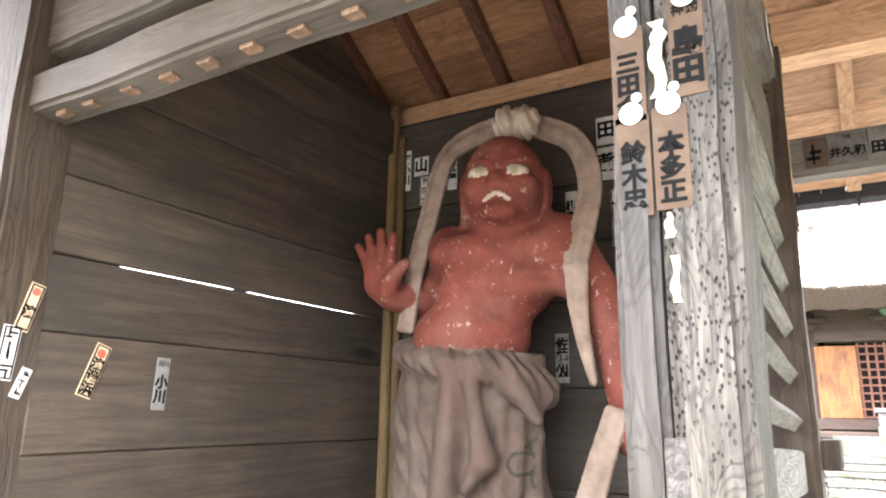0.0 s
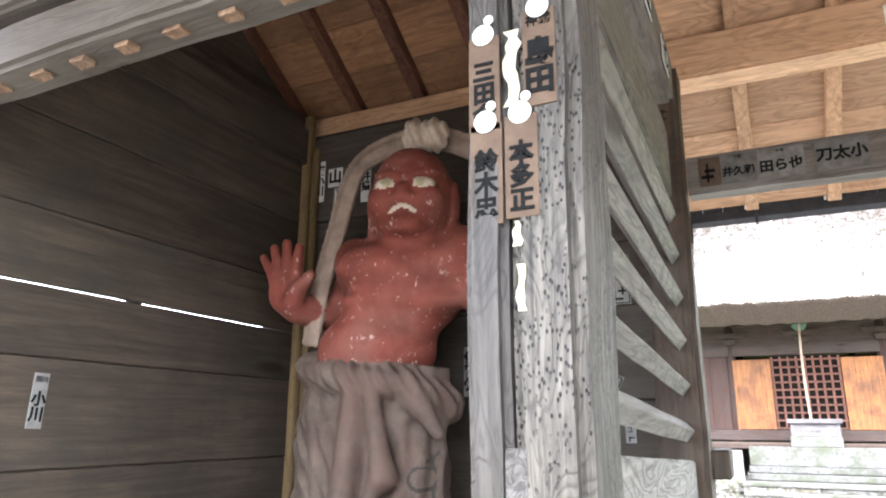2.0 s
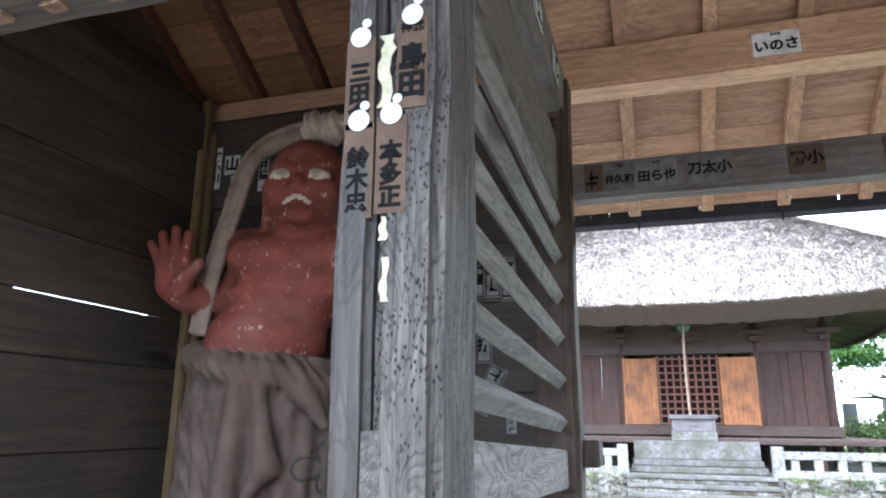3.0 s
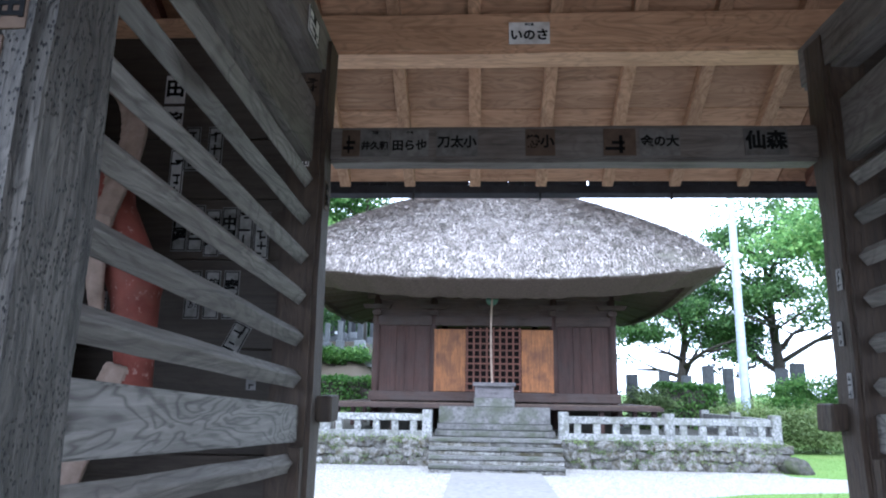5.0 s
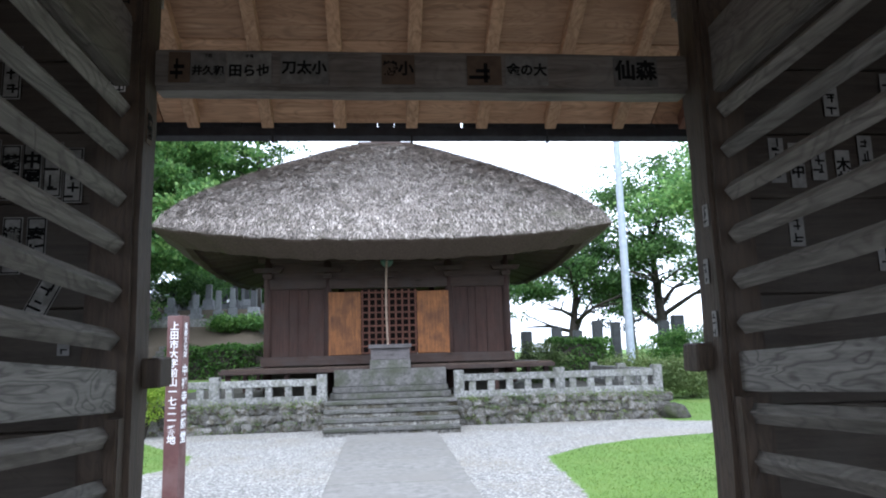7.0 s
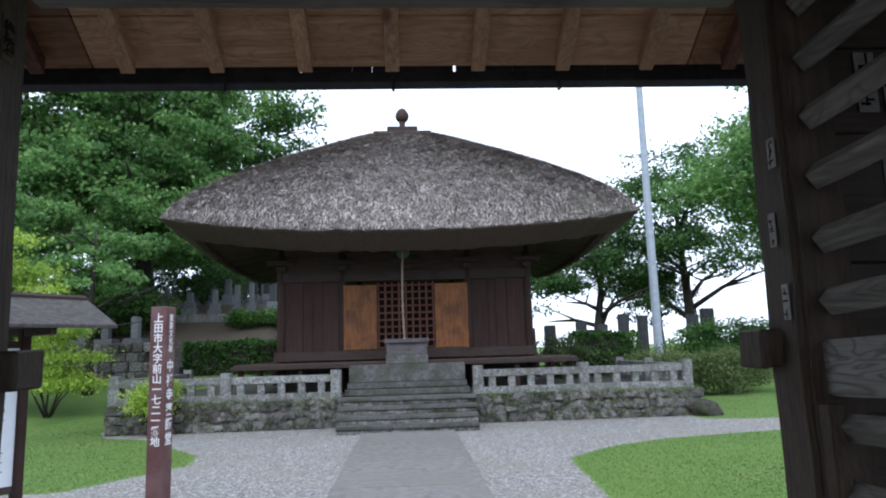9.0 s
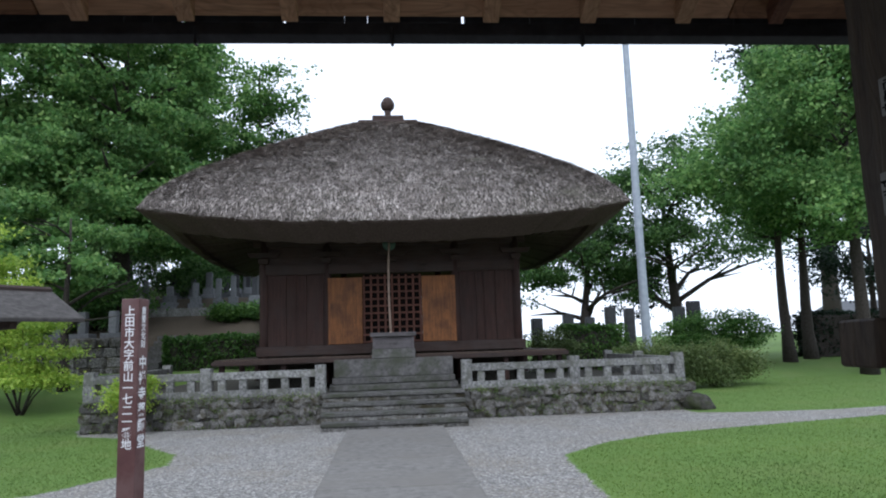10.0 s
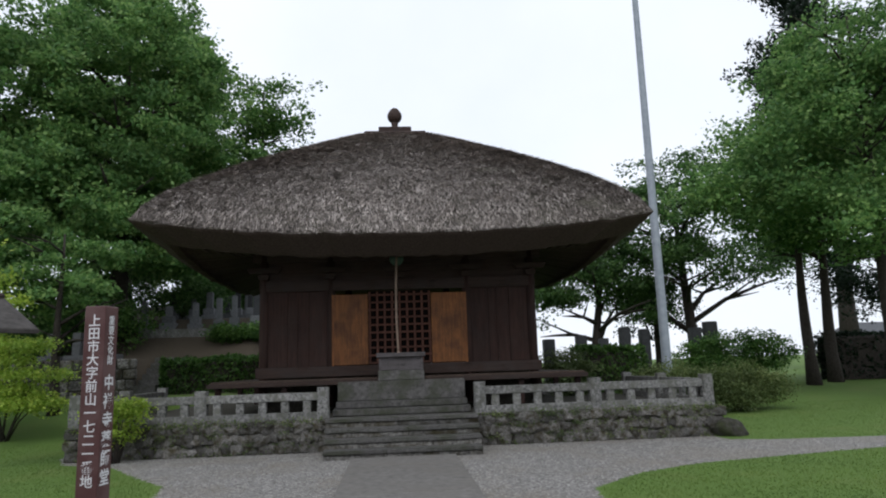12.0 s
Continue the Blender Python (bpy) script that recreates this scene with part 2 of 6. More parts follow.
INK_RED = plain("red_stamp_ink", (0.45, 0.08, 0.05), (0.55, 0.12, 0.07), 60, 0.8, 0)
STICKER = plain("white_emblem_paper", (0.42, 0.42, 0.38), (0.5, 0.5, 0.46), 40, 0.8, 0)
RESIDUE = plain("pale_paper_residue", (0.26, 0.24, 0.15), (0.42, 0.40, 0.30), 60, 0.9, 0.3, 0.002)
SIGN_BROWN = plain("brown_enamel", (0.085, 0.038, 0.036), (0.115, 0.055, 0.05), 8, 0.45, 0.05, 0.002, c3=(0.13, 0.075, 0.07), big=4)
SIGN_WHITE = plain("white_enamel", (0.7, 0.7, 0.7), (0.8, 0.8, 0.8), 30, 0.5, 0)
BOARD_WHITE = plain("notice_board_white", (0.70, 0.73, 0.76), (0.78, 0.80, 0.83), 10, 0.35, 0)
BLACK_METAL = plain("black_fascia_metal", (0.02, 0.02, 0.022), (0.045, 0.045, 0.05), 14, 0.5, 0.1)
STONE = plain("lichen_stone", (0.012, 0.010, 0.008), (0.27, 0.26, 0.24), 17, 0.92, 0.9, 0.04, c3=(0.045, 0.038, 0.02), big=2.6, random_tone=0.45)
STONE_PALE = plain("pale_balustrade_stone", (0.04, 0.04, 0.037), (0.33, 0.325, 0.31), 19, 0.92, 0.6, 0.015, c3=(0.12, 0.12, 0.10), big=5, random_tone=0.15)
STONE_STEP = plain("grey_step_stone", (0.045, 0.042, 0.04), (0.135, 0.13, 0.122), 14, 0.92, 0.6, 0.014, c3=(0.05, 0.053, 0.036), big=2.0, random_tone=0.15)
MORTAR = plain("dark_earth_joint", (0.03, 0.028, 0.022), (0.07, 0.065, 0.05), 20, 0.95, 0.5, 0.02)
PAVE = plain("worn_paving_stone", (0.10, 0.094, 0.085), (0.185, 0.175, 0.16), 9, 0.9, 0.4, 0.01, c3=(0.14, 0.13, 0.115), big=1.2, random_tone=0.08)
# Near-black colour that paints the shade behind the lattice bars.
LATTICE_SHADE = plain("painted_recess_shade", (0.004, 0.003, 0.003), (0.009, 0.007, 0.006), 14, 0.95, 0, spec=0.05)
PAVE_FLOOR = plain("floor_stone", (0.12, 0.115, 0.107), (0.21, 0.2, 0.187), 9, 0.9, 0.3, 0.01, c3=(0.12, 0.11, 0.098), big=1.2)
GRAVE = plain("dark_grave_stone", (0.02, 0.021, 0.023), (0.05, 0.052, 0.055), 14, 0.65, 0.1, 0.004, random_tone=0.4)
GRAVE_PALE = plain("grey_grave_stone", (0.085, 0.088, 0.092), (0.17, 0.175, 0.18), 14, 0.6, 0.2, 0.006, random_tone=0.25)
CONCRETE = plain("pole_concrete", (0.26, 0.295, 0.33), (0.36, 0.39, 0.43), 6, 0.85, 0.1, 0.004)
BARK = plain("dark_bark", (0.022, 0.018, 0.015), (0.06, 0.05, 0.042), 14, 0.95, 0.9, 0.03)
LEAF_DEEP = leafage("deep_green_leaves", (0.04, 0.10, 0.025), (0.085, 0.18, 0.045), (0.16, 0.27, 0.07))
LEAF_MID = leafage("mid_green_leaves", (0.04, 0.09, 0.027), (0.075, 0.15, 0.045), (0.135, 0.235, 0.072))
LEAF_WOOD = leafage("broadleaf_wood_leaves", (0.06, 0.145, 0.042), (0.14, 0.268, 0.08), (0.25, 0.38, 0.13))
LEAF_MAPLE = leafage("bright_maple_leaves", (0.19, 0.31, 0.04), (0.31, 0.44, 0.065), (0.44, 0.52, 0.10))
LEAF_DARK = leafage("dark_conifer_leaves", (0.006, 0.014, 0.008), (0.012, 0.026, 0.014), (0.022, 0.042, 0.022))
LEAF_HEDGE = leafage("hedge_leaves", (0.035, 0.085, 0.02), (0.07, 0.15, 0.03), (0.12, 0.22, 0.05))
LEAF_BUSH = leafage("olive_bush_leaves", (0.075, 0.11, 0.035), (0.13, 0.18, 0.065), (0.20, 0.24, 0.10))
BLADE = leafage("lawn_blades", (0.072, 0.13, 0.022), (0.112, 0.185, 0.035), (0.165, 0.225, 0.058))
STRAW = plain("weathered_straw", (0.16, 0.135, 0.115), (0.44, 0.395, 0.36), 3, 0.95, 0, island=0.95)


def thatch_material():
    m, n, l, b = material("weathered_thatch", 0.95)
    a = texture(n, l, "ShaderNodeTexNoise", 26, (1, 1, 0.6), 7, 0.75, shift=False)
    c = texture(n, l, "ShaderNodeTexNoise", 1.1, (1, 1, 1.6), 5, 0.65, shift=False)
    col = ramp(n, l, a.outputs["Fac"], [(0.34, (0.03, 0.025, 0.021)), (0.5, (0.14, 0.12, 0.106)), (0.66, (0.34, 0.30, 0.27))])
    col = blend(n, l, ramp(n, l, c.outputs["Fac"], [(0.48, (0, 0, 0)), (0.7, (0.55, 0.55, 0.55))]), col, (0.085, 0.085, 0.05))
    l.new(col, b.inputs["Base Color"])
    relief(n, l, b, a.outputs["Fac"], 1.0, 0.06)
    return m


def ground_material():
    """Gravel yard with lawns whose edges follow the garden's plan."""
    m, n, l, b = material("gravel_and_lawn_ground", 0.95)
    pebble = texture(n, l, "ShaderNodeTexVoronoi", 38, shift=False, Randomness=1.0)
    wide = texture(n, l, "ShaderNodeTexNoise", 0.7, detail=5, shift=False)
    fine = texture(n, l, "ShaderNodeTexNoise", 60, detail=3, shift=False)
    tone = n.new("ShaderNodeSeparateColor")
    l.new(pebble.outputs["Color"], tone.inputs[0])
    gravel = ramp(n, l, tone.outputs[0], [(0.0, (0.095, 0.09, 0.082)), (0.6, (0.20, 0.191, 0.175)), (1.0, (0.38, 0.365, 0.34))])
    gravel = blend(n, l, ramp(n, l, wide.outputs["Fac"], [(0.45, (0, 0, 0)), (0.7, (0.6, 0.6, 0.6))]), gravel, (0.185, 0.16, 0.125))
    turf = ramp(n, l, fine.outputs["Fac"], [(0.35, (0.072, 0.13, 0.022)), (0.65, (0.112, 0.185, 0.036))])
    turf = blend(n, l, ramp(n, l, wide.outputs["Fac"], [(0.5, (0, 0, 0)), (0.75, (0.5, 0.5, 0.5))]), turf, (0.14, 0.165, 0.045))
    lawn = n.new("ShaderNodeVertexColor")
    lawn.layer_name = "lawn"
    parts = n.new("ShaderNodeSeparateColor")
    l.new(lawn.outputs[0], parts.inputs[0])
    ragged = n.new("ShaderNodeMath")
    ragged.operation = "MULTIPLY_ADD"
    ragged.inputs[1].default_value, ragged.inputs[2].default_value = 0.5, -0.25
    edge = texture(n, l, "ShaderNodeTexNoise", 7, detail=5, shift=False)
    l.new(edge.outputs["Fac"], ragged.inputs[0])
    total = n.new("ShaderNodeMath")
    l.new(parts.outputs[0], total.inputs[0])
    l.new(ragged.outputs[0], total.inputs[1])
    mask = ramp(n, l, total.outputs[0], [(0.45, (0, 0, 0)), (0.55, (1, 1, 1))])
    col = blend(n, l, mask, gravel, turf)
    soil = ramp(n, l, fine.outputs["Fac"], [(0.3, (0.035, 0.028, 0.02)), (0.7, (0.10, 0.08, 0.055))])
    col = blend(n, l, parts.outputs[1], col, soil)
    l.new(col, b.inputs["Base Color"])
    relief(n, l, b, pebble.outputs["Distance"], 0.7, 0.015)
    return m


THATCH = thatch_material()
GROUND = ground_material()


# ---- building helpers ----
def world_of(ob):
    m = ob.matrix_basis
    if ob.parent:
        m = world_of(ob.parent) @ ob.matrix_parent_inverse @ m
    return m


def part(name, data, mat, parent=None, label="", m=None):
    """Links a bmesh or mesh as one object; under a thing it keeps its place in the world."""
    if isinstance(data, bmesh.types.BMesh):
        mesh = bpy.data.meshes.new(name)
        data.to_mesh(mesh)
        data.free()
    else:
        mesh = data
    if mat and not mesh.materials:
        for item in (mat if isinstance(mat, (list, tuple)) else [mat]):
            mesh.materials.append(item)
    ob = new(name, mesh)
    if m is not None:
        ob.matrix_basis = m
    if parent:
        ob.parent = parent
        ob.matrix_parent_inverse = world_of(parent).inverted()
    return tagged(ob, label)


def thing(name, place, label, category, group="", kind=""):
    ob = new(name)
    ob.matrix_basis = pose(*place)
    ob.empty_display_size = 0.1
    return tagged(ob, label, category, group, kind)


def structure(ob, label):
    return tagged(ob, label, kind="structure")


def block(x0, x1, y0, y1, z0, z1, bevel=0.006, wob=0.0, seg=1):
    bm = bmesh.new()
    bmesh.ops.create_cube(bm, size=1)
    for v in bm.verts:
        v.co = Vector(((x0 + x1) / 2 + v.co.x * (x1 - x0), (y0 + y1) / 2 + v.co.y * (y1 - y0), (z0 + z1) / 2 + v.co.z * (z1 - z0)))
    if wob:
        for v in bm.verts:
            v.co += Vector([random.uniform(-wob, wob) for _ in range(3)])
    if bevel:
        bmesh.ops.bevel(bm, geom=bm.edges[:], offset=min(bevel, 0.4 * min(x1 - x0, y1 - y0, z1 - z0)), segments=seg, affect="EDGES")
    return bm


def worn_beam(x0, x1, y0, y1, z0, z1, axis, bevel=0.012, wob=0.006, cuts=10):
    """A hewn timber whose edges wander a little."""
    bm = block(x0, x1, y0, y1, z0, z1, 0)
    i = "xyz".index(axis)
    lo, hi = (x0, y0, z0)[i], (x1, y1, z1)[i]
    for k in range(1, cuts):
        co, no = [0, 0, 0], [0, 0, 0]
        co[i], no[i] = lo + (hi - lo) * k / cuts, 1
        bmesh.ops.bisect_plane(bm, geom=bm.verts[:] + bm.edges[:] + bm.faces[:], plane_co=co, plane_no=no)
    long = [e for e in bm.edges if abs((e.verts[0].co - e.verts[1].co).normalized()[i]) > 0.9]
    bmesh.ops.bevel(bm, geom=long, offset=bevel, segments=2, affect="EDGES")
    seed = Vector((x0 * 3.1, y0 * 5.7, z0 * 2.3))
    for v in bm.verts:
        p = noise.noise_vector(v.co * 3.5 + seed) * wob + noise.noise_vector(v.co * 14 + seed) * wob * 0.4
        p[i] = 0
        v.co += p
    return bm


def tube(points, radii, sides=8):
    """A tapered round limb along the points."""
    verts, faces = [], []
    pts = [Vector(p) for p in points]
    for k, p in enumerate(pts):
        d = (pts[min(k + 1, len(pts) - 1)] - pts[max(k - 1, 0)]).normalized()
        a = d.orthogonal().normalized()
        c = d.cross(a)
        for s in range(sides):
            w = 2 * math.pi * s / sides
            verts.append(p + (a * math.cos(w) + c * math.sin(w)) * radii[k])
    for k in range(len(pts) - 1):
        for s in range(sides):
            t = (s + 1) % sides
            faces.append((k * sides + s, k * sides + t, (k + 1) * sides + t, (k + 1) * sides + s))
    faces.append(tuple(range(sides))[::-1])
    faces.append(tuple((len(pts) - 1) * sides + s for s in range(sides)))
    return verts, faces


def joined(name, chunks, smooth=True):
    verts, faces = [], []
    for v, f in chunks:
        base = len(verts)
        verts += [tuple(p) for p in v]
        faces += [tuple(i + base for i in q) for q in f]
    mesh = bpy.data.meshes.new(name)
    mesh.from_pydata(verts, [], faces)
    if smooth:
        mesh.polygons.foreach_set("use_smooth", [True] * len(mesh.polygons))
    mesh.update()
    return mesh


def quads_mesh(name, v):
    """One mesh of loose quads from an array (n, 4, 3)."""
    n = len(v)
    mesh = bpy.data.meshes.new(name)
    mesh.vertices.add(4 * n)
    mesh.vertices.foreach_set("co", np.asarray(v, dtype=np.float32).ravel())
    mesh.loops.add(4 * n)
    mesh.loops.foreach_set("vertex_index", np.arange(4 * n, dtype=np.int32))
    mesh.polygons.add(n)
    mesh.polygons.foreach_set("loop_start", np.arange(0, 4 * n, 4, dtype=np.int32))
    mesh.polygons.foreach_set("loop_total", np.full(n, 4, dtype=np.int32))
    mesh.update(calc_edges=True)
    return mesh


def unit(a):
    return a / np.maximum(np.linalg.norm(a, axis=1, keepdims=True), 1e-9)


def leaf_quads(rng, centres, size, flat=0.5, long=1.6):
    """Rhombic leaves round the given centres, lying rather flat."""
    n = len(centres)
    normal = unit(rng.normal(size=(n, 3)) * (1 - flat) + np.array([0, 0, 1.0]) * flat)
    side = unit(np.cross(normal, rng.normal(size=(n, 3))))
    fore = np.cross(normal, side)
    s = size * rng.uniform(0.6, 1.3, (n, 1))
    return np.stack([centres - fore * s * long / 2, centres + side * s / 2, centres + fore * s * long / 2 + normal * s * 0.15, centres - side * s / 2], axis=1)


def clump_points(rng, balls, clumps, per, spread, shell=0.65, bough=0.0):
    """Points in clumps that fill the outer shell of some ellipsoids (x, y, z, rx, ry, rz)."""
    balls = np.array(balls, dtype=float)
    weight = (balls[:, 3] * balls[:, 4] * balls[:, 5]) ** (2 / 3)
    which = rng.choice(len(balls), clumps, p=weight / weight.sum())
    d = unit(rng.normal(size=(clumps, 3)))
    r = rng.uniform(shell, 1.0, (clumps, 1)) ** 0.7
    at = balls[which, :3] + d * r * balls[which, 3:]
    if bough:
        count = max(8, clumps // 8)
        heart = at[:count]
        at = heart[rng.integers(0, count, clumps)] + rng.normal(size=(clumps, 3)) * np.array([bough, bough, bough * 0.36])
    pts = np.repeat(at, per, axis=0) + rng.normal(size=(clumps * per, 3)) * np.array([spread, spread, spread * 0.45])
    return pts


_words = {}


def lettering(text, size, bold=0.02, space=1.0):
    """The mesh of a text, centred, in the plane x, z, facing -y."""
    key = (text, size, bold, space)
    if key not in _words:
        curve = bpy.data.curves.new("lettering", "FONT")
        curve.body, curve.size, curve.align_x, curve.align_y = text, size, "CENTER", "CENTER"
        curve.offset, curve.space_line, curve.extrude = bold * size, space, 0.0006
        curve.resolution_u = 2
        ob = bpy.data.objects.new("lettering", curve)
        scene.collection.objects.link(ob)
        graph = bpy.context.evaluated_depsgraph_get()
        graph.update()
        mesh = bpy.data.meshes.new_from_object(ob.evaluated_get(graph))
        mesh.transform(pose(0, 0, 0, 90))
        mesh.materials.clear()
        bpy.data.objects.remove(ob)
        _words[key] = mesh
    return _words[key].copy()


def bars(rng, w, h, rows):
    """Plain strokes where writing cannot be read."""
    bm = bmesh.new()
    for k in range(rows):
        z = h / 2 - h * (k + 0.5) / rows
        for _ in range(3):
            dx, dz = rng.uniform(-0.2, 0.2) * w, rng.uniform(-0.3, 0.3) * h / rows
            lw, lh = (rng.uniform(0.4, 0.8) * w, 0.13 * h / rows) if rng.random() < 0.6 else (0.14 * w, rng.uniform(0.5, 0.8) * h / rows)
            g = bmesh.ops.create_cube(bm, size=1)["verts"]
            for v in g:
                v.co = Vector((dx + v.co.x * lw, v.co.y * 0.001, z + dz + v.co.z * lh))
    return bm


slip_rng = np.random.default_rng(5)


def slip(m, w, h, text, paper, label, small="", stamp=None, group="votive paper slips", ink=None, rows=3, across=False, name="votive_slip", thick=0.003, border=False):
    """A pasted votive slip; m places its centre, face to -y. An empty text gives unreadable strokes."""
    plate = part(name, block(-w / 2, w / 2, 0, thick, -h / 2, h / 2, 0.0005), paper, m=m)
    tagged(plate, label, "votive slip", group)
    base = m @ pose(0, -0.0012, 0)
    ink = ink or INK
    if border:
        rim = bmesh.new()
        for a in ((-w / 2 + 0.003, -w / 2 + 0.007, -h / 2 + 0.004, h / 2 - 0.004), (w / 2 - 0.007, w / 2 - 0.003, -h / 2 + 0.004, h / 2 - 0.004),
                  (-w / 2 + 0.007, w / 2 - 0.007, -h / 2 + 0.004, -h / 2 + 0.008), (-w / 2 + 0.007, w / 2 - 0.007, h / 2 - 0.008, h / 2 - 0.004)):
            g = bmesh.ops.create_cube(rim, size=1)["verts"]
            for v in g:
                v.co = Vector(((a[0] + a[1]) / 2 + v.co.x * (a[1] - a[0]), v.co.y * 0.001, (a[2] + a[3]) / 2 + v.co.z * (a[3] - a[2])))
        part("border", rim, ink, plate, m=base)
    room = h * (0.72 if small else 0.92)
    low = -h * 0.12 if small else 0.0
    if text:
        n = len(text)
        size = min(w * 0.95 / (n if across else 1), room / (1 if across else n) * 0.98)
        mesh = lettering(text if across else "\n".join(text), size, 0.04, 0.98)
        part("lettering", mesh, ink, plate, m=base @ pose(0, 0, low))
    else:
        part("lettering", bars(slip_rng, w * 0.8, room, rows), ink, plate, m=base @ pose(0, 0, low))
    if small:
        part("small_lettering", lettering(small, min(w * 0.8 / len(small), h * 0.13), 0.015), ink, plate, m=base @ pose(0, 0, h * 0.38))
    if stamp:
        disc = bmesh.new()
        bmesh.ops.create_circle(disc, cap_ends=True, radius=w * 0.28, segments=20, matrix=pose(0, 0, h * 0.33, 90))
        part("stamp", disc, stamp, plate, m=base)
    return plate


# ---- ground ----
def smooth_step(a, b, v):
    k = np.clip((v - a) / (b - a), 0, 1)
    return k * k * (3 - 2 * k)


def ground_height(x, y):
    # Unseen bank behind the camera, added to block light from the south.
    shade_bank = 8.0 * smooth_step(-9, -26, y)
    west = smooth_step(-3.4, -6.0, x) * smooth_step(22, 24, y) + smooth_step(-6.6, -8.2, x) * smooth_step(24, 22, y)
    lawn_rise = 0.9 * smooth_step(14, 23, y)
    wall_step = 1.3 * np.where(x < -9.2, smooth_step(24.25, 24.45, y), smooth_step(24.4, 26.8, y))
    bank = 1.75 * smooth_step(26, 30, y) + 2.2 * smooth_step(32, 46, y) * smooth_step(-6, -12, x)
    far = 0.5 * smooth_step(19, 27, y) * smooth_step(4, 9, x)
    return west * (lawn_rise + wall_step + bank) + far + shade_bank


def lawn_cover(x, y):
    """How far a place lies inside the lawns, about 0.5 on their edges."""
    right_edge = np.interp(y, [3, 5.7, 7.9, 8.4, 9.2, 9.95, 10.2, 11], [1.7, 2.15, 2.3, 2.4, 3.1, 4.2, 4.9, 8.6])
    top_edge = np.interp(x, [2.3, 3.3, 4.5, 6, 8, 9.3, 16], [8.3, 9.35, 10.0, 10.35, 10.8, 11.1, 11.9])
    near_right = smooth_step(-0.3, 0.3, np.minimum.reduce([x - right_edge, top_edge - y, y - 3.0]))
    strip = np.interp(x, [6.3, 7, 9, 14, 30], [12.75, 12.45, 12.25, 13.0, 15.5])
    far_right = smooth_step(-0.35, 0.35, np.minimum(y - strip, x - 6.3))
    left_edge = np.interp(y, [4, 6.6, 7.8, 9, 10, 10.8, 12.4, 13, 14], [-5.2, -4.6, -4.0, -3.3, -3.5, -4.1, -5.2, -6.3, -6.8])
    left = smooth_step(-0.4, 0.4, np.minimum(left_edge - x, y - 7.2))
    behind = smooth_step(-0.4, 0.4, y - 22)
    return np.maximum.reduce([near_right, far_right, left, behind])


def build_ground():
    xs = np.unique(np.concatenate([np.linspace(-16, 22, 191), np.linspace(-600, -16, 20), np.linspace(22, 600, 20)]))
    ys = np.unique(np.concatenate([np.linspace(-8, 42, 251), np.linspace(-600, -8, 14), np.linspace(42, 900, 18)]))
    gx, gy = np.meshgrid(xs, ys)
    gz = ground_height(gx, gy)
    nx, ny = len(xs), len(ys)
    idx = np.arange(nx * ny).reshape(ny, nx)
    faces = np.stack([idx[:-1, :-1], idx[:-1, 1:], idx[1:, 1:], idx[1:, :-1]], axis=-1).reshape(-1, 4)
    mesh = bpy.data.meshes.new("ground")
    mesh.from_pydata(np.stack([gx, gy, gz], axis=-1).reshape(-1, 3).tolist(), [], faces.tolist())
    layer = mesh.color_attributes.new("lawn", "FLOAT_COLOR", "POINT")
    cover_map = lawn_cover(gx, gy).ravel()
    # Dark soil also covers the unseen light-blocking bank in the south.
    soil = np.maximum(smooth_step(23.5, 24.5, gy) * smooth_step(-3.5, -5, gx), smooth_step(-9, -10.5, gy)).ravel()
    rgba = np.stack([cover_map, soil, np.zeros_like(soil), np.ones_like(soil)], axis=-1).astype(np.float32)
    layer.data.foreach_set("color", rgba.ravel())
    mesh.polygons.foreach_set("use_smooth", [True] * len(mesh.polygons))
    structure(part("ground", mesh, GROUND), "grey gravel yard with bright green lawns, a wooded bank and an unseen shading bank")


build_ground()


def build_path():
    path = structure(thing("pavement", (0, 8, 0), "worn grey stone slab path across the gravel", "path"), "worn grey stone slab path across the gravel")
    rng = random.Random(3)
    y = 0.75
    while y < 12.25:
        d = rng.uniform(1.7, 2.6)
        cut = rng.uniform(-0.25, 0.25)
        for a, c in ((-0.93, 0.93),):
            part("slab", block(a + 0.006 * cut, c - 0.02 * cut, y + 0.004, min(y + d, 12.3) - 0.006, -0.06, 0.022 + rng.uniform(0, 0.008), 0.012, 0.006), PAVE, path)
        y += d
    edge = structure(part("gate_threshold", block(-3.2, 3.2, -2.6, 0.7, -0.05, 0.035, 0.02), PAVE_FLOOR), "grey stone floor under the gate")
    return edge


build_path()

# ---- the gate: pillars, walls, beams, roof ----
PX, PY0, PY1 = 1.055, -1.755, -0.06
pillar_specs = [
    (-1.072, -0.972, -1.85, -1.66, W_PILLAR, "weathered grey wormholed front pillar of the gate"),
    (0.972, 1.135, -1.85, -1.66, W_PILLAR, "weathered grey wormholed front pillar of the gate"),
    (-1.15, -0.987, -0.145, 0.02, W_OLD_PILLAR, "dark brown rear pillar of the gate passage"),
    (0.987, 1.15, -0.145, 0.02, W_OLD_PILLAR, "dark brown rear pillar of the gate passage"),
    (-3.12, -2.845, -1.86, -1.675, W_OLD_PILLAR, "brown weathered corner pillar beside the plank wall"),
    (2.7, 2.98, -1.84, -1.65, W_OLD_PILLAR, "brown weathered corner pillar beside the plank wall"),
    (-3.0, -2.9, -0.1, 0.1, W_OLD_PILLAR, "brown rear corner pillar of the gate"),
    (2.9, 3.0, -0.1, 0.1, W_OLD_PILLAR, "brown rear corner pillar of the gate"),
]
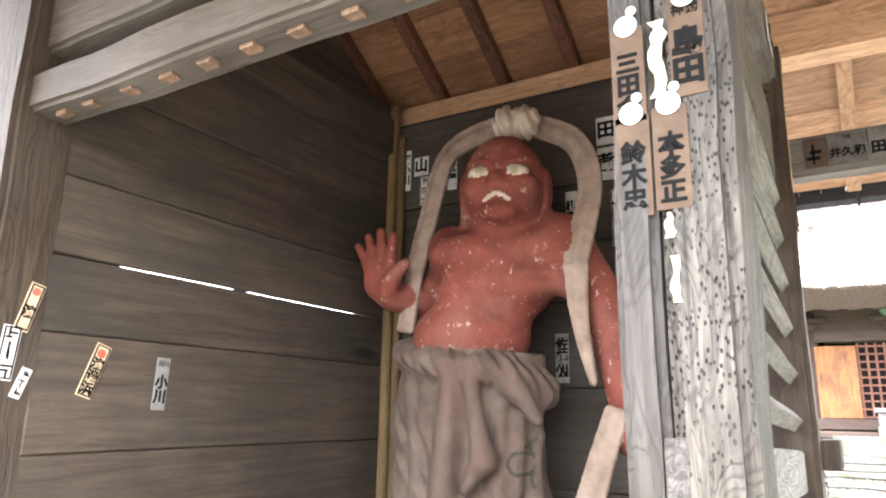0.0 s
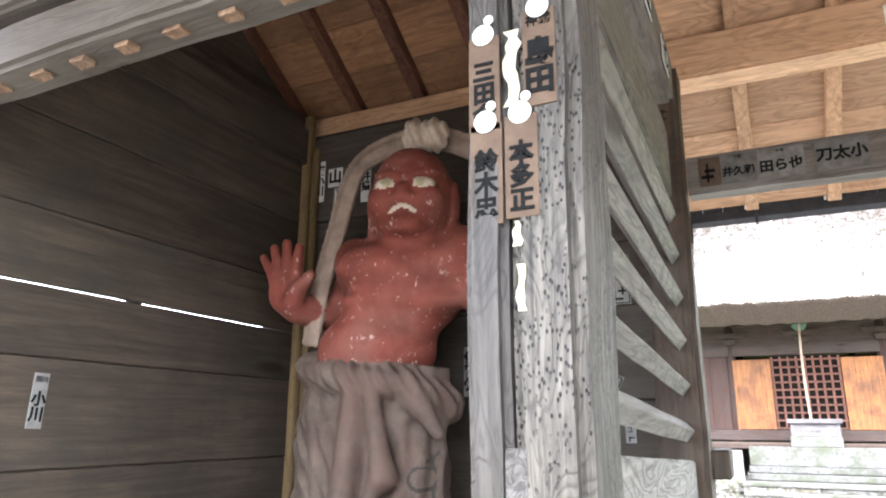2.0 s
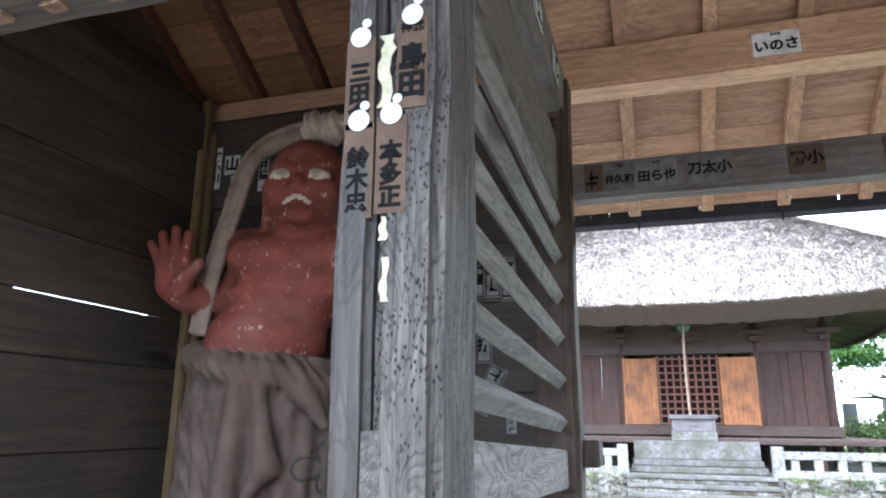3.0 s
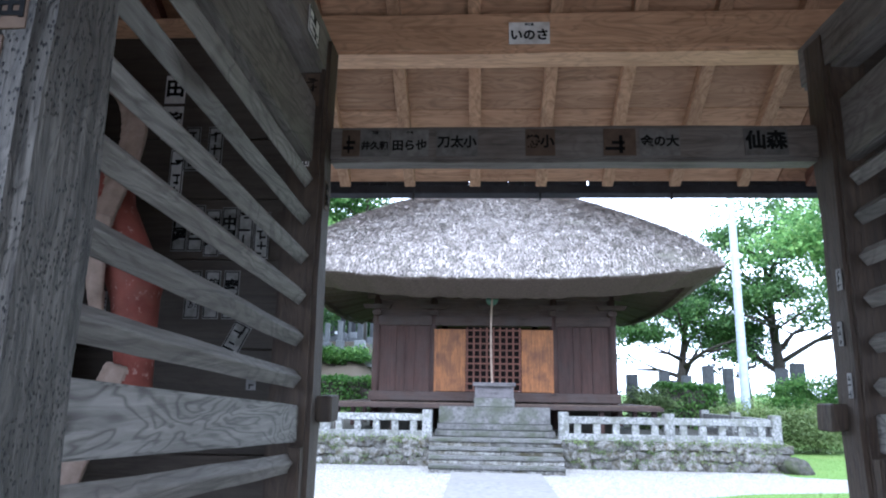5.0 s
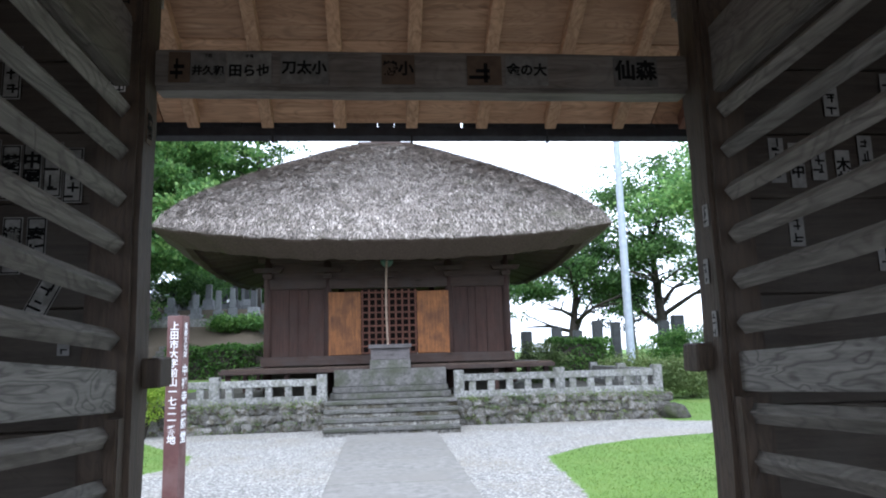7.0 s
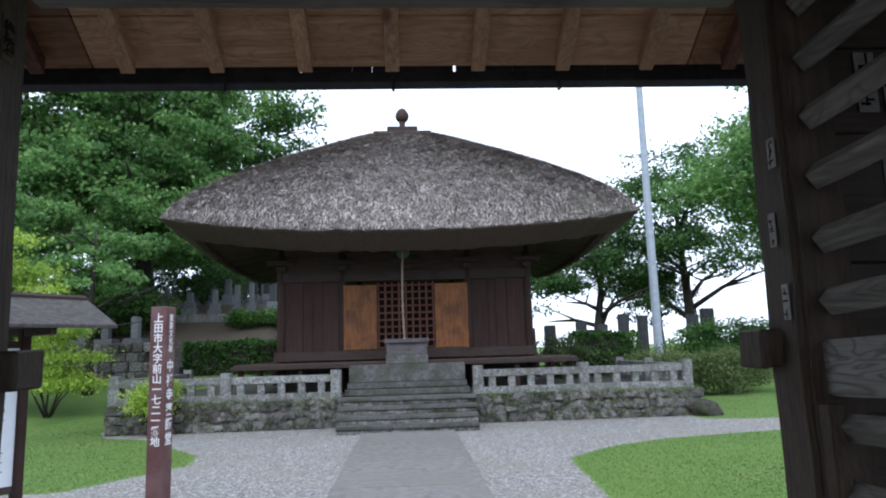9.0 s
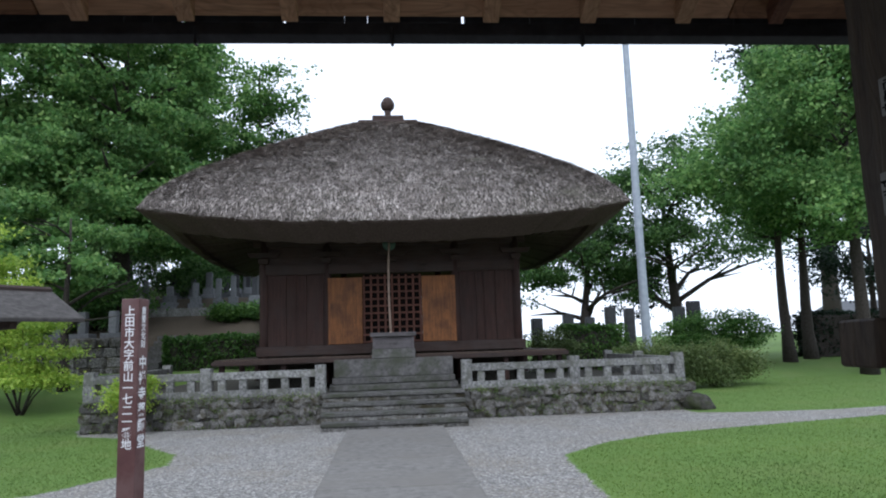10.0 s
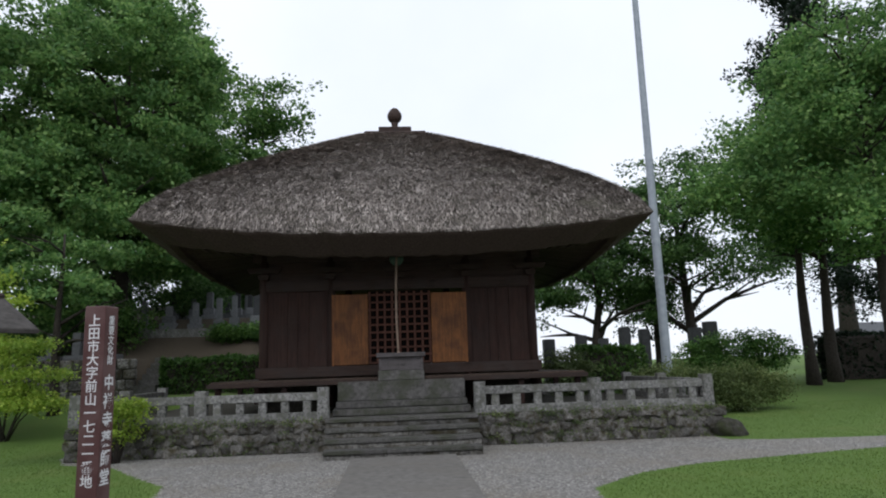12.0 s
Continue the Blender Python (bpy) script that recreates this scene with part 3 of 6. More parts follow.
for x0, x1, y0, y1, mat, text in pillar_specs:
    p = part("gate_pillar", worn_beam(x0, x1, y0, y1, 0.03, 3.1, "z", 0.018, 0.008, 24), mat)
    tagged(p, text, "pillar", "gate pillars", "structure")
    if x0 == -1.072:
        part("split_half", worn_beam(-1.137, -1.0755, -1.851, -1.661, 0.03, 3.1, "z", 0.012, 0.006, 24), W_SPLIT, p, "grey half of the split pillar")
        part("patch_block", block(-1.085, -1.035, -1.854, -1.80, 1.45, 1.705, 0.003), W_PATCH, p, "square end-grain repair block let into the pillar")
    part("base_stone", block(x0 - 0.08, x1 + 0.08, y0 - 0.08, y1 + 0.08, 0.0, 0.06, 0.02), STONE_STEP, p)


def plank_wall(name, axis, at, lo, hi, joints, mat, text, thick=0.03, gap_at=None):
    """A wall of wide boards laid flat above one another, at x or y = at."""
    wall = structure(thing(name, (at, (lo + hi) / 2, 0) if axis == "x" else ((lo + hi) / 2, at, 0), text, "wall"), text)
    rng = random.Random(len(joints) + int(at * 10))
    for a, c in zip(joints, joints[1:]):
        slit = bool(gap_at) and abs(c - gap_at) < 1e-6
        g = 0.0038 if slit else 0.0025
        off = rng.uniform(0, 0.005)
        dims = (at - thick + off, at + off, lo, hi) if axis == "x" else (lo, hi, at + off, at + thick + off)
        part("board", block(*dims, a + 0.001, c - g, 0.004, 0.0015), mat, wall)
        if slit:
            for f0, f1 in ((-1.73, -1.45), (-0.97, -0.90)):
                part("gap_filler", block(at - thick - 0.012, at - thick - 0.002, f0, f1, c - 0.02, c + 0.015, 0.002), mat, wall)
        else:
            strip = (at - thick - 0.02, at - thick - 0.004, lo, hi) if axis == "x" else (lo, hi, at + thick + 0.008, at + thick + 0.024)
            part("cover_strip", block(*strip, c - 0.03, c + 0.03, 0.003), mat, wall)
    return wall


JOINTS = [0.3, 0.62, 0.93, 1.25, 1.59, 1.935, 2.165, 2.41, 2.72, 3.02, 3.3]
plank_wall("wall_west", "x", -2.85, -1.70, 0.03, JOINTS, W_WALL_Y, "dark grey wide horizontal planks with a slit of daylight", gap_at=2.165)
plank_wall("wall_east", "x", 2.88, -1.66, 0.03, JOINTS, W_WALL_Y, "dark grey wide horizontal planks")
BACK = [0.3, 0.7, 1.05, 1.42, 1.83, 2.2, 2.46, 2.73, 3.2]
plank_wall("wall_north_west", "y", 0.02, -2.85, -1.15, BACK, W_WALL_X, "dark plank wall behind the statue, pasted with slips")
plank_wall("wall_north_east", "y", 0.02, 1.15, 2.85, BACK, W_WALL_X, "dark plank wall pasted with slips")
for side in (-1, 1):
    # Unseen front wall, added to keep light off the lower part of the bay.
    plank_wall("shade_wall_south_west" if side < 0 else "shade_wall_south_east", "y", -1.77, min(side * 1.13, side * 2.87), max(side * 1.13, side * 2.87), [0.3, 0.6, 0.9, 1.18, 1.4], W_WALL_X, "unseen plank wall added to block light before the statue bay")
    p = part("bay_floor", block(min(side * 1.0, side * 2.95), max(side * 1.0, side * 2.95), -1.8, 0.04, 0.3, 0.36, 0.01), W_WALL_X)
    structure(p, "dusty plank floor of the statue bay")
    p = part("gable_boards", block(*sorted((side * 3.0, side * 3.04)), -1.8, 0.2, 3.0, 3.95, 0.004), W_WALL_Y)
    structure(p, "dark plank gable above the side wall")
    p = part("wall_beam", worn_beam(*sorted((side * 2.815, side * 2.85)), -1.66, 0.0, 3.03, 3.22, "y", 0.006), W_WALL_Y)
    structure(p, "dark cross beam along the plank wall")
batten = part("corner_batten", worn_beam(-2.85, -2.80, -0.045, 0.0, 0.36, 3.3, "z", 0.006, 0.003, 16), W_BATTEN)
structure(batten, "yellowish upright batten in the corner of the bay")
batten = part("corner_batten", worn_beam(-2.80, -2.765, -0.02, 0.012, 0.36, 3.12, "z", 0.005, 0.003, 16), W_BATTEN)
structure(batten, "yellowish upright batten in the corner of the bay")

# beams
beam_specs = [
    ("rear_tie_beam", (-0.985, 0.985, -0.045, 0.065, 2.60, 2.755), "x", W_BEAM_X, "weathered grey tie beam over the passage, pasted with slips"),
    ("rear_wall_plate", (-3.3, 3.3, 0.075, 0.24, 3.15, 3.345), "x", W_NEW_X, "light new cedar wall plate under the rafters"),
    ("front_wall_plate", (-3.3, 3.3, -1.98, -1.84, 3.15, 3.345), "x", W_NEW_X, "light new cedar wall plate under the rafters"),
    ("peg_beam", (-2.86, -1.135, -1.825, -1.695, 2.555, 2.68), "x", W_FRONT_X, "weathered grey beam with cut peg ends in its underside"),
    ("upper_front_beam", (-2.86, -1.135, -1.80, -1.69, 2.76, 2.97), "x", W_FRONT_X, "weathered brown upper beam across the front"),
    ("cross_beam", (-1.13, -1.0, -1.9, 0.07, 2.95, 3.15), "y", W_BEAM_Y, "old grey beam along the side of the passage"),
    ("cross_beam", (1.0, 1.13, -1.9, 0.07, 2.95, 3.15), "y", W_BEAM_Y, "old grey beam along the side of the passage"),
]
beams = {}
for name, dims, axis, mat, text in beam_specs:
    beams[name] = structure(part(name, worn_beam(*dims, axis, 0.014, 0.006, 20), mat), text)
for k in range(11):
    x = (-2.75, -2.62, -2.45, -2.29, -2.15, -2.0, -1.85, -1.70, -1.55, -1.40, -1.25)[k]
    part("peg", block(x - 0.024, x + 0.024, -1.785, -1.752, 2.543, 2.56, 0.002, 0.003), W_PEG, beams["peg_beam"], "sawn square peg end")


def slat_wall(side):
    text = "grey diamond-edged slats between the pillars of the passage"
    name = "slat_wall"
    wall = structure(thing(name, (side * PX, -0.9, 0), text, "slat wall"), text)
    rng = random.Random(2 + side)
    dip = 0.05
    back = -0.14 if side < 0 else -0.165
    for z in [2.49, 2.335, 2.18, 2.025, 1.865, 1.71, 1.41, 1.255, 1.1, 0.95, 0.8, 0.65, 0.5]:
        h, w = 0.036, 0.030
        ring = [(0, h), (w, 0.004), (0, -h), (-w, 0.004)]
        bm = bmesh.new()
        rows = []
        for k in range(9):
            y = -1.67 + (1.67 + back) * k / 8
            jz = rng.uniform(-0.002, 0.002) + dip * (-0.1 - y)
            rows.append([bm.verts.new((side * PX + dx, y, z + dz + jz)) for dx, dz in ring])
        for a, c in zip(rows, rows[1:]):
            for i in range(4):
                bm.faces.new((a[i], a[(i + 1) % 4], c[(i + 1) % 4], c[i]))
        bm.faces.new(rows[0][::-1])
        bm.faces.new(rows[-1])
        bmesh.ops.recalc_face_normals(bm, faces=bm.faces[:])
        bmesh.ops.bevel(bm, geom=[e for e in bm.edges if abs(e.verts[0].co.y - e.verts[1].co.y) > 0.05], offset=0.003, segments=1, affect="EDGES")
        part("slat", bm, W_SLAT, wall)
    x0, x1 = sorted((side * (PX - 0.022), side * (PX + 0.03)))
    waist = worn_beam(x0, x1, -1.67, -0.12, 1.483, 1.617, "y", 0.005, 0.003, 10)
    head = worn_beam(x0, x1, -1.67, -0.12, 2.56, 2.82, "y", 0.006, 0.004, 10)
    for v in waist.verts[:] + head.verts[:]:
        v.co.z += dip * (-0.1 - v.co.y)
    part("waist_board", waist, W_BOLD, wall, "broad grey waist board with bold grain")
    part("head_board", head, W_SLAT, wall, "broad grey head board")
    part("jamb_post", worn_beam(*sorted((side * (PX - 0.05), side * (PX - 0.01))), -0.195, -0.146, 0.04, 1.47, "z", 0.005, 0.002, 8), W_OLD_PILLAR, wall, "dark upright against the rear pillar")
    return wall


slat_wall(-1)
slat_wall(1)
for side in (-1, 1):
    b = part("wedge_block", block(*sorted((side * 0.925, side * 0.988)), -0.06, 0.06, 1.555, 1.655, 0.006, 0.004), W_OLD_PILLAR)
    tagged(b, "dark wooden tenon block on the rear pillar", "tenon block", "tenon blocks")

# roof: boards on rafters, ridge along x
RIDGE_Y, RIDGE_Z, EAVE_Y, EAVE_Z = -0.88, 4.02, 1.06, 2.86
SLOPE = (RIDGE_Z - EAVE_Z) / (EAVE_Y - RIDGE_Y)
roof = structure(thing("gate_roof", (0, RIDGE_Y, RIDGE_Z), "gate roof of new cedar boards on rafters with a black edge", "roof"), "gate roof of new cedar boards on rafters with a black edge")


def sloped(x0, x1, d0, d1, t0, t1, side):
    """A piece lying in the roof's plane: d along the slope's run from the ridge, t above the boards' underside."""
    bm = block(x0, x1, d0, d1, t0, t1, 0.003)
    for v in bm.verts:
        d = v.co.y
        v.co = Vector((v.co.x, RIDGE_Y + side * d, RIDGE_Z - SLOPE * d + v.co.z))
    if side < 0:
        bmesh.ops.reverse_faces(bm, faces=bm.faces[:])
    return bm


RUN = EAVE_Y - RIDGE_Y
for side in (-1, 1):
    for x in np.arange(-3.365, 3.4, 0.3715):
        part("rafter", sloped(x - 0.03, x + 0.03, 0.02, RUN - 0.05, -0.075, -0.002, side), W_DARK_Y if abs(x) > 1.35 else W_NEW_Y, roof)
    step = RUN / 9
    for j in range(9):
        for a, c, mat in ((-3.55, -1.305, W_BAY_X), (-1.3, 1.3, W_NEW_X), (1.305, 3.55, W_BAY_X)):
            part("roof_board", sloped(a, c, j * step + 0.002, (j + 1) * step - 0.002, 0.0, 0.02 + 0.004 * (j % 2), side), mat, roof)
    part("roofing", sloped(-3.6, 3.6, 0.0, RUN + 0.012, 0.03, 0.06, side), BLACK_METAL, roof, "black metal roofing")
    part("eave_fascia", sloped(-3.6, 3.6, RUN + 0.012, RUN + 0.05, -0.055, -0.006, side), BLACK_METAL, roof, "black eave strip")
    gap_rng = random.Random(12)
    x = -3.6
    while x < 3.6:
        w = gap_rng.uniform(0.08, 0.42)
        part("filler", sloped(x, min(x + w, 3.6), RUN + 0.014, RUN + 0.05, -0.0045, 0.05, side), BLACK_METAL, roof, "black eave filler")
        x += w + gap_rng.choice([0.002, 0.003, 0.012])
part("ridge_cap", block(-3.6, 3.6, RIDGE_Y - 0.12, RIDGE_Y + 0.12, RIDGE_Z + 0.03, RIDGE_Z + 0.1, 0.02), BLACK_METAL, roof, "black ridge cap")
for x in (-0.75, -0.02, 0.72):
    part("gutter_hook", block(x - 0.006, x + 0.006, EAVE_Y + 0.01, EAVE_Y + 0.035, EAVE_Z - 0.1, EAVE_Z - 0.03, 0.002), BLACK_METAL, roof, "thin black gutter hook")


# ---- the guardian statue, one carved mesh ----
def surface_net(field, lo, h):
    """A closed quad surface at the zero of a sampled field (negative inside)."""
    inside = field < 0
    nx, ny, nz = field.shape
    acc = np.zeros((nx - 1, ny - 1, nz - 1, 3), dtype=np.float32)
    cnt = np.zeros((nx - 1, ny - 1, nz - 1), dtype=np.float32)
    corners = [(i, j, k) for i in (0, 1) for j in (0, 1) for k in (0, 1)]
    view = {c: field[c[0]:nx - 1 + c[0], c[1]:ny - 1 + c[1], c[2]:nz - 1 + c[2]] for c in corners}
    for a in corners:
        for axis in range(3):
            if a[axis]:
                continue
            b = tuple(v + (i == axis) for i, v in enumerate(a))
            fa, fb = view[a], view[b]
            cross = (fa < 0) != (fb < 0)
            t = np.where(cross, fa / np.where(fa == fb, 1, fa - fb), 0)
            for i in range(3):
                acc[..., i] += np.where(cross, a[i] + (t if i == axis else 0), 0)
            cnt += cross
    live = cnt > 0
    ids = np.full(live.shape, -1, dtype=np.int64)
    ids[live] = np.arange(live.sum())
    cells = np.argwhere(live)
    verts = lo + (cells + acc[live] / cnt[live][:, None]) * h
    faces = []
    for axis in range(3):
        u, v = [(1, 2), (2, 0), (0, 1)][axis]
        size = [nx, ny, nz]
        size[axis] -= 1
        sl_a = [slice(0, s) for s in size]
        sl_b = list(sl_a)
        sl_b[axis] = slice(1, size[axis] + 1)
        ca, cb = inside[tuple(sl_a)], inside[tuple(sl_b)]
        e = np.argwhere(ca != cb)
        e = e[(e[:, u] > 0) & (e[:, v] > 0)]
        flip = ca[tuple(e.T)]
        q = []
        for du, dv in ((-1, -1), (0, -1), (0, 0), (-1, 0)):
            c = e.copy()
            c[:, u] += du
            c[:, v] += dv
            q.append(ids[np.clip(c[:, 0], 0, nx - 2), np.clip(c[:, 1], 0, ny - 2), np.clip(c[:, 2], 0, nz - 2)])
        q = np.stack(q, axis=1)
        q[~flip] = q[~flip][:, ::-1]
        faces.append(q)
    return verts, np.concatenate(faces)


def build_statue():
    lo, hi, h = np.array([-2.78, -0.78, 0.62]), np.array([-1.38, -0.08, 3.02]), 0.0070
    n = np.ceil((hi - lo) / h).astype(int)
    X, Y, Z = np.meshgrid(*[lo[i] + np.arange(n[i]) * h for i in range(3)], indexing="ij")
    X, Y, Z = X.astype(np.float32), Y.astype(np.float32), Z.astype(np.float32)
    turn = radians(16)
    ct, st = math.cos(turn), math.sin(turn)

    def ball(c, r, yaw=True):
        dx, dy, dz = X - c[0], Y - c[1], Z - c[2]
        if yaw:
            dx, dy = dx * ct + dy * st, -dx * st + dy * ct
        k = np.sqrt((dx / r[0]) ** 2 + (dy / r[1]) ** 2 + (dz / r[2]) ** 2)
        return (k - 1) * min(r)

    def rod(a, b, ra, rb):
        a, b = np.array(a), np.array(b)
        d = b - a
        t = np.clip(((X - a[0]) * d[0] + (Y - a[1]) * d[1] + (Z - a[2]) * d[2]) / (d @ d), 0, 1)
        return np.sqrt((X - a[0] - t * d[0]) ** 2 + (Y - a[1] - t * d[1]) ** 2 + (Z - a[2] - t * d[2]) ** 2) - (ra + (rb - ra) * t)

    def merge(a, b, k):
        q = np.clip(0.5 + 0.5 * (b - a) / k, 0, 1)
        return b + (a - b) * q - k * q * (1 - q)

    def carve(a, b, k):
        q = np.clip(0.5 - 0.5 * (b + a) / k, 0, 1)
        return a + (-b - a) * q + k * q * (1 - q)

    def on(c, dx, dy, dz):
        """A point by the turned axes of the figure."""
        return (c[0] + dx * ct - dy * st, c[1] + dx * st + dy * ct, c[2] + dz)

    H = (-2.0, -0.405, 2.625)
    skin = ball(H, (0.163, 0.172, 0.198))
    skin = merge(skin, ball(on(H, 0, -0.06, -0.10), (0.132, 0.125, 0.11)), 0.05)
    for s in (-1, 1):
        skin = merge(skin, rod(on(H, s * 0.125, -0.112, 0.056), on(H, s * 0.06, -0.150, 0.044), 0.007, 0.010), 0.012)
        skin = merge(skin, rod(on(H, s * 0.06, -0.150, 0.044), on(H, s * 0.016, -0.162, 0.020), 0.010, 0.012), 0.012)
        skin = merge(skin, ball(on(H, s * 0.09, -0.135, -0.055), (0.055, 0.045, 0.045)), 0.04)
        skin = merge(skin, ball(on(H, s * 0.168, 0.02, -0.03), (0.022, 0.05, 0.09)), 0.012)
        skin = merge(skin, ball(on(H, s * 0.163, 0.01, -0.135), (0.02, 0.028, 0.045)), 0.012)
        skin = merge(skin, ball(on(H, s * 0.028, -0.178, -0.062), (0.024, 0.022, 0.017)), 0.012)
    skin = merge(skin, ball(on(H, 0, -0.178, -0.042), (0.024, 0.026, 0.036)), 0.022)
    skin = merge(skin, ball(on(H, 0, -0.16, -0.165), (0.065, 0.04, 0.03)), 0.03)
    skin = carve(skin, rod(on(H, -0.03, -0.2, 0.085), on(H, -0.005, -0.2, 0.055), 0.008, 0.008), 0.012)
    skin = carve(skin, rod(on(H, 0.03, -0.2, 0.085), on(H, 0.005, -0.2, 0.055), 0.008, 0.008), 0.012)
    neck = rod((-2.0, -0.37, 2.50), (-2.02, -0.34, 2.36), 0.135, 0.16)
    skin = merge(skin, neck, 0.03)
    T = (-2.04, -0.35, 2.24)
    torso = ball((-2.05, -0.35, 2.27), (0.245, 0.17, 0.21))
    for s in (-1, 1):
        torso = merge(torso, ball(on(T, s * 0.125, -0.10, 0.09), (0.145, 0.085, 0.085)), 0.035)
        torso = merge(torso, ball(on(T, s * (0.265 if s > 0 else 0.215), 0.02, 0.13), (0.10, 0.11, 0.11)), 0.05)
        torso = merge(torso, ball(on(T, s * 0.15, -0.09, -0.05), (0.10, 0.07, 0.04)), 0.035)
    torso = merge(torso, ball((-2.155, -0.39, 2.01), (0.235, 0.185, 0.165)), 0.06)
    for z in (2.17, 2.08):
        torso = carve(torso, rod((-2.2, -0.60, z - 0.01), (-1.95, -0.57, z + 0.012), 0.016, 0.014), 0.035)
    torso = carve(torso, rod((-2.045, -0.56, 2.38), (-2.06, -0.59, 2.14), 0.014, 0.01), 0.03)
    torso = carve(torso, ball((-2.10, -0.60, 2.03), (0.014, 0.04, 0.014)), 0.015)
    skin = merge(skin, torso, 0.035)
    # the raised hand on its foreshortened forearm
    elbow, wrist = (-2.40, -0.28, 2.19), (-2.495, -0.46, 2.19)
    skin = merge(skin, rod((-2.25, -0.33, 2.38), elbow, 0.10, 0.08), 0.04)
    skin = merge(skin, rod(elbow, wrist, 0.085, 0.06), 0.03)
    palm = ball((-2.525, -0.505, 2.261), (0.086, 0.04, 0.095), False)
    palm = merge(palm, ball((-2.477, -0.530, 2.225), (0.04, 0.028, 0.045), False), 0.03)
    for bx, tx, tz, r in ((-2.587, -2.628, 2.403, 0.0198), (-2.553, -2.575, 2.437, 0.0221), (-2.516, -2.512, 2.453, 0.0234), (-2.481, -2.449, 2.429, 0.0221)):
        palm = merge(palm, rod((bx, -0.51, 2.313), (tx, -0.535, tz), r + 0.004, r - 0.003), 0.018)
    palm = merge(palm, rod((-2.477, -0.525, 2.233), (-2.367, -0.560, 2.301), 0.036, 0.022), 0.025)
    palm = carve(palm, ball((-2.530, -0.560, 2.265), (0.045, 0.022, 0.048), False), 0.02)
    skin = merge(skin, palm, 0.025)
    # the lowered arm
    skin = merge(skin, rod((-1.79, -0.33, 2.38), (-1.60, -0.34, 2.06), 0.11, 0.088), 0.05)
    skin = merge(skin, rod((-1.60, -0.34, 2.06), (-1.53, -0.42, 1.74), 0.088, 0.062), 0.04)
    skin = merge(skin, ball((-1.52, -0.44, 1.67), (0.065, 0.06, 0.08)), 0.03)
    for s in (-1, 1):
        skin = merge(skin, rod((-2.12 + s * 0.17, -0.36, 1.05), (-2.12 + s * 0.19, -0.38, 0.78), 0.085, 0.07), 0.03)
        skin = merge(skin, ball((-2.12 + s * 0.20, -0.48, 0.775), (0.085, 0.17, 0.055)), 0.03)

    # skirt with folds
    ang = np.arctan2(Y + 0.36, X + 2.13)
    sway = 0.5 * np.sin(ang * 9 + 3.0 * Z) + 0.35 * np.sin(ang * 17 - 5 * Z + 1.3) + 0.4 * np.sin(ang * 5 - 7 * Z)
    wide = np.interp(Z, [0.95, 1.4, 1.75, 1.95], [0.36, 0.335, 0.32, 0.295])
    skirt = np.sqrt(((X + 2.165 + 0.02 * np.sin(5 * Z)) / wide) ** 2 + ((Y + 0.36) / (wide * 0.66)) ** 2) - 1
    skirt = skirt * wide * 0.7 + 0.017 * sway * np.clip((2.0 - Z) * 3, 0.25, 1)
    hem = 0.96 + 0.05 * np.sin(ang * 4)
    skirt = np.maximum(skirt, np.maximum(Z - 1.955 - 0.06 * (-(X + 2.1)), hem - Z) * 0.8)
    roll = []
    for k in range(25):
        a = 2 * math.pi * k / 24
        roll.append((-2.16 + 0.285 * math.cos(a), -0.36 + 0.205 * math.sin(a), 1.90 - 0.085 * math.cos(a) - 0.03 * math.sin(a * 2)))
    belt = rod(roll[0], roll[1], 0.05, 0.05)
    for k in range(1, 24):
        belt = np.minimum(belt, rod(roll[k], roll[k + 1], 0.05 + 0.012 * math.sin(k * 1.9), 0.05 + 0.012 * math.sin((k + 1) * 1.9)))
    fold = np.abs(np.sin(24 * X + 5 * np.sin(6 * Z + 4 * X) + 2.2 * Z)) + 0.6 * np.abs(np.sin(15 * Z + 6 * np.sin(7 * X + 2 * Z)))
    skirt = skirt + 0.010 * fold * np.clip((1.92 - Z) * 4, 0, 1)
    cloth = merge(skirt, belt + 0.006 * np.sin(ang * 30 + Z * 60), 0.03)
    for a, c, r0, r1 in (((-2.15, -0.575, 1.84), (-2.17, -0.585, 1.30), 0.03, 0.055), ((-2.06, -0.575, 1.84), (-2.0, -0.585, 1.56), 0.028, 0.045), ((-2.0, -0.585, 1.56), (-2.07, -0.585, 1.46), 0.04, 0.02),
                         ((-2.36, -0.50, 1.80), (-2.27, -0.56, 1.42), 0.03, 0.035), ((-1.92, -0.50, 1.82), (-1.83, -0.50, 1.70), 0.05, 0.02)):
        cloth = merge(cloth, rod(a, c, r0, r1) + 0.004 * sway, 0.035)
    for a, c in (((-2.10, -0.66, 1.80), (-2.11, -0.70, 1.35)), ((-2.22, -0.62, 1.72), (-2.2, -0.68, 1.25)), ((-2.32, -0.58, 1.7), (-2.36, -0.60, 1.3)), ((-1.93, -0.62, 1.76), (-1.9, -0.62, 1.58))):
        cloth = carve(cloth, rod(a, c, 0.012, 0.016), 0.03)

    # the pale scarf that arches over the shoulders
    def ribbon(points, w_start, w_end, t):
        """A flat band along a smooth line, filled only in the cells close to it."""
        p = np.array(points)
        p = np.concatenate([2 * p[:1] - p[1:2], p, 2 * p[-1:] - p[-2:-1]])
        q = []
        for i in range(1, len(p) - 2):
            for f in np.arange(0, 1, 0.2):
                q.append(0.5 * (2 * p[i] + (p[i + 1] - p[i - 1]) * f + (2 * p[i - 1] - 5 * p[i] + 4 * p[i + 1] - p[i + 2]) * f ** 2 + (3 * p[i] - p[i - 1] - 3 * p[i + 1] + p[i + 2]) * f ** 3))
        q.append(p[-2])
        out = np.full(X.shape, 0.5, dtype=np.float32)
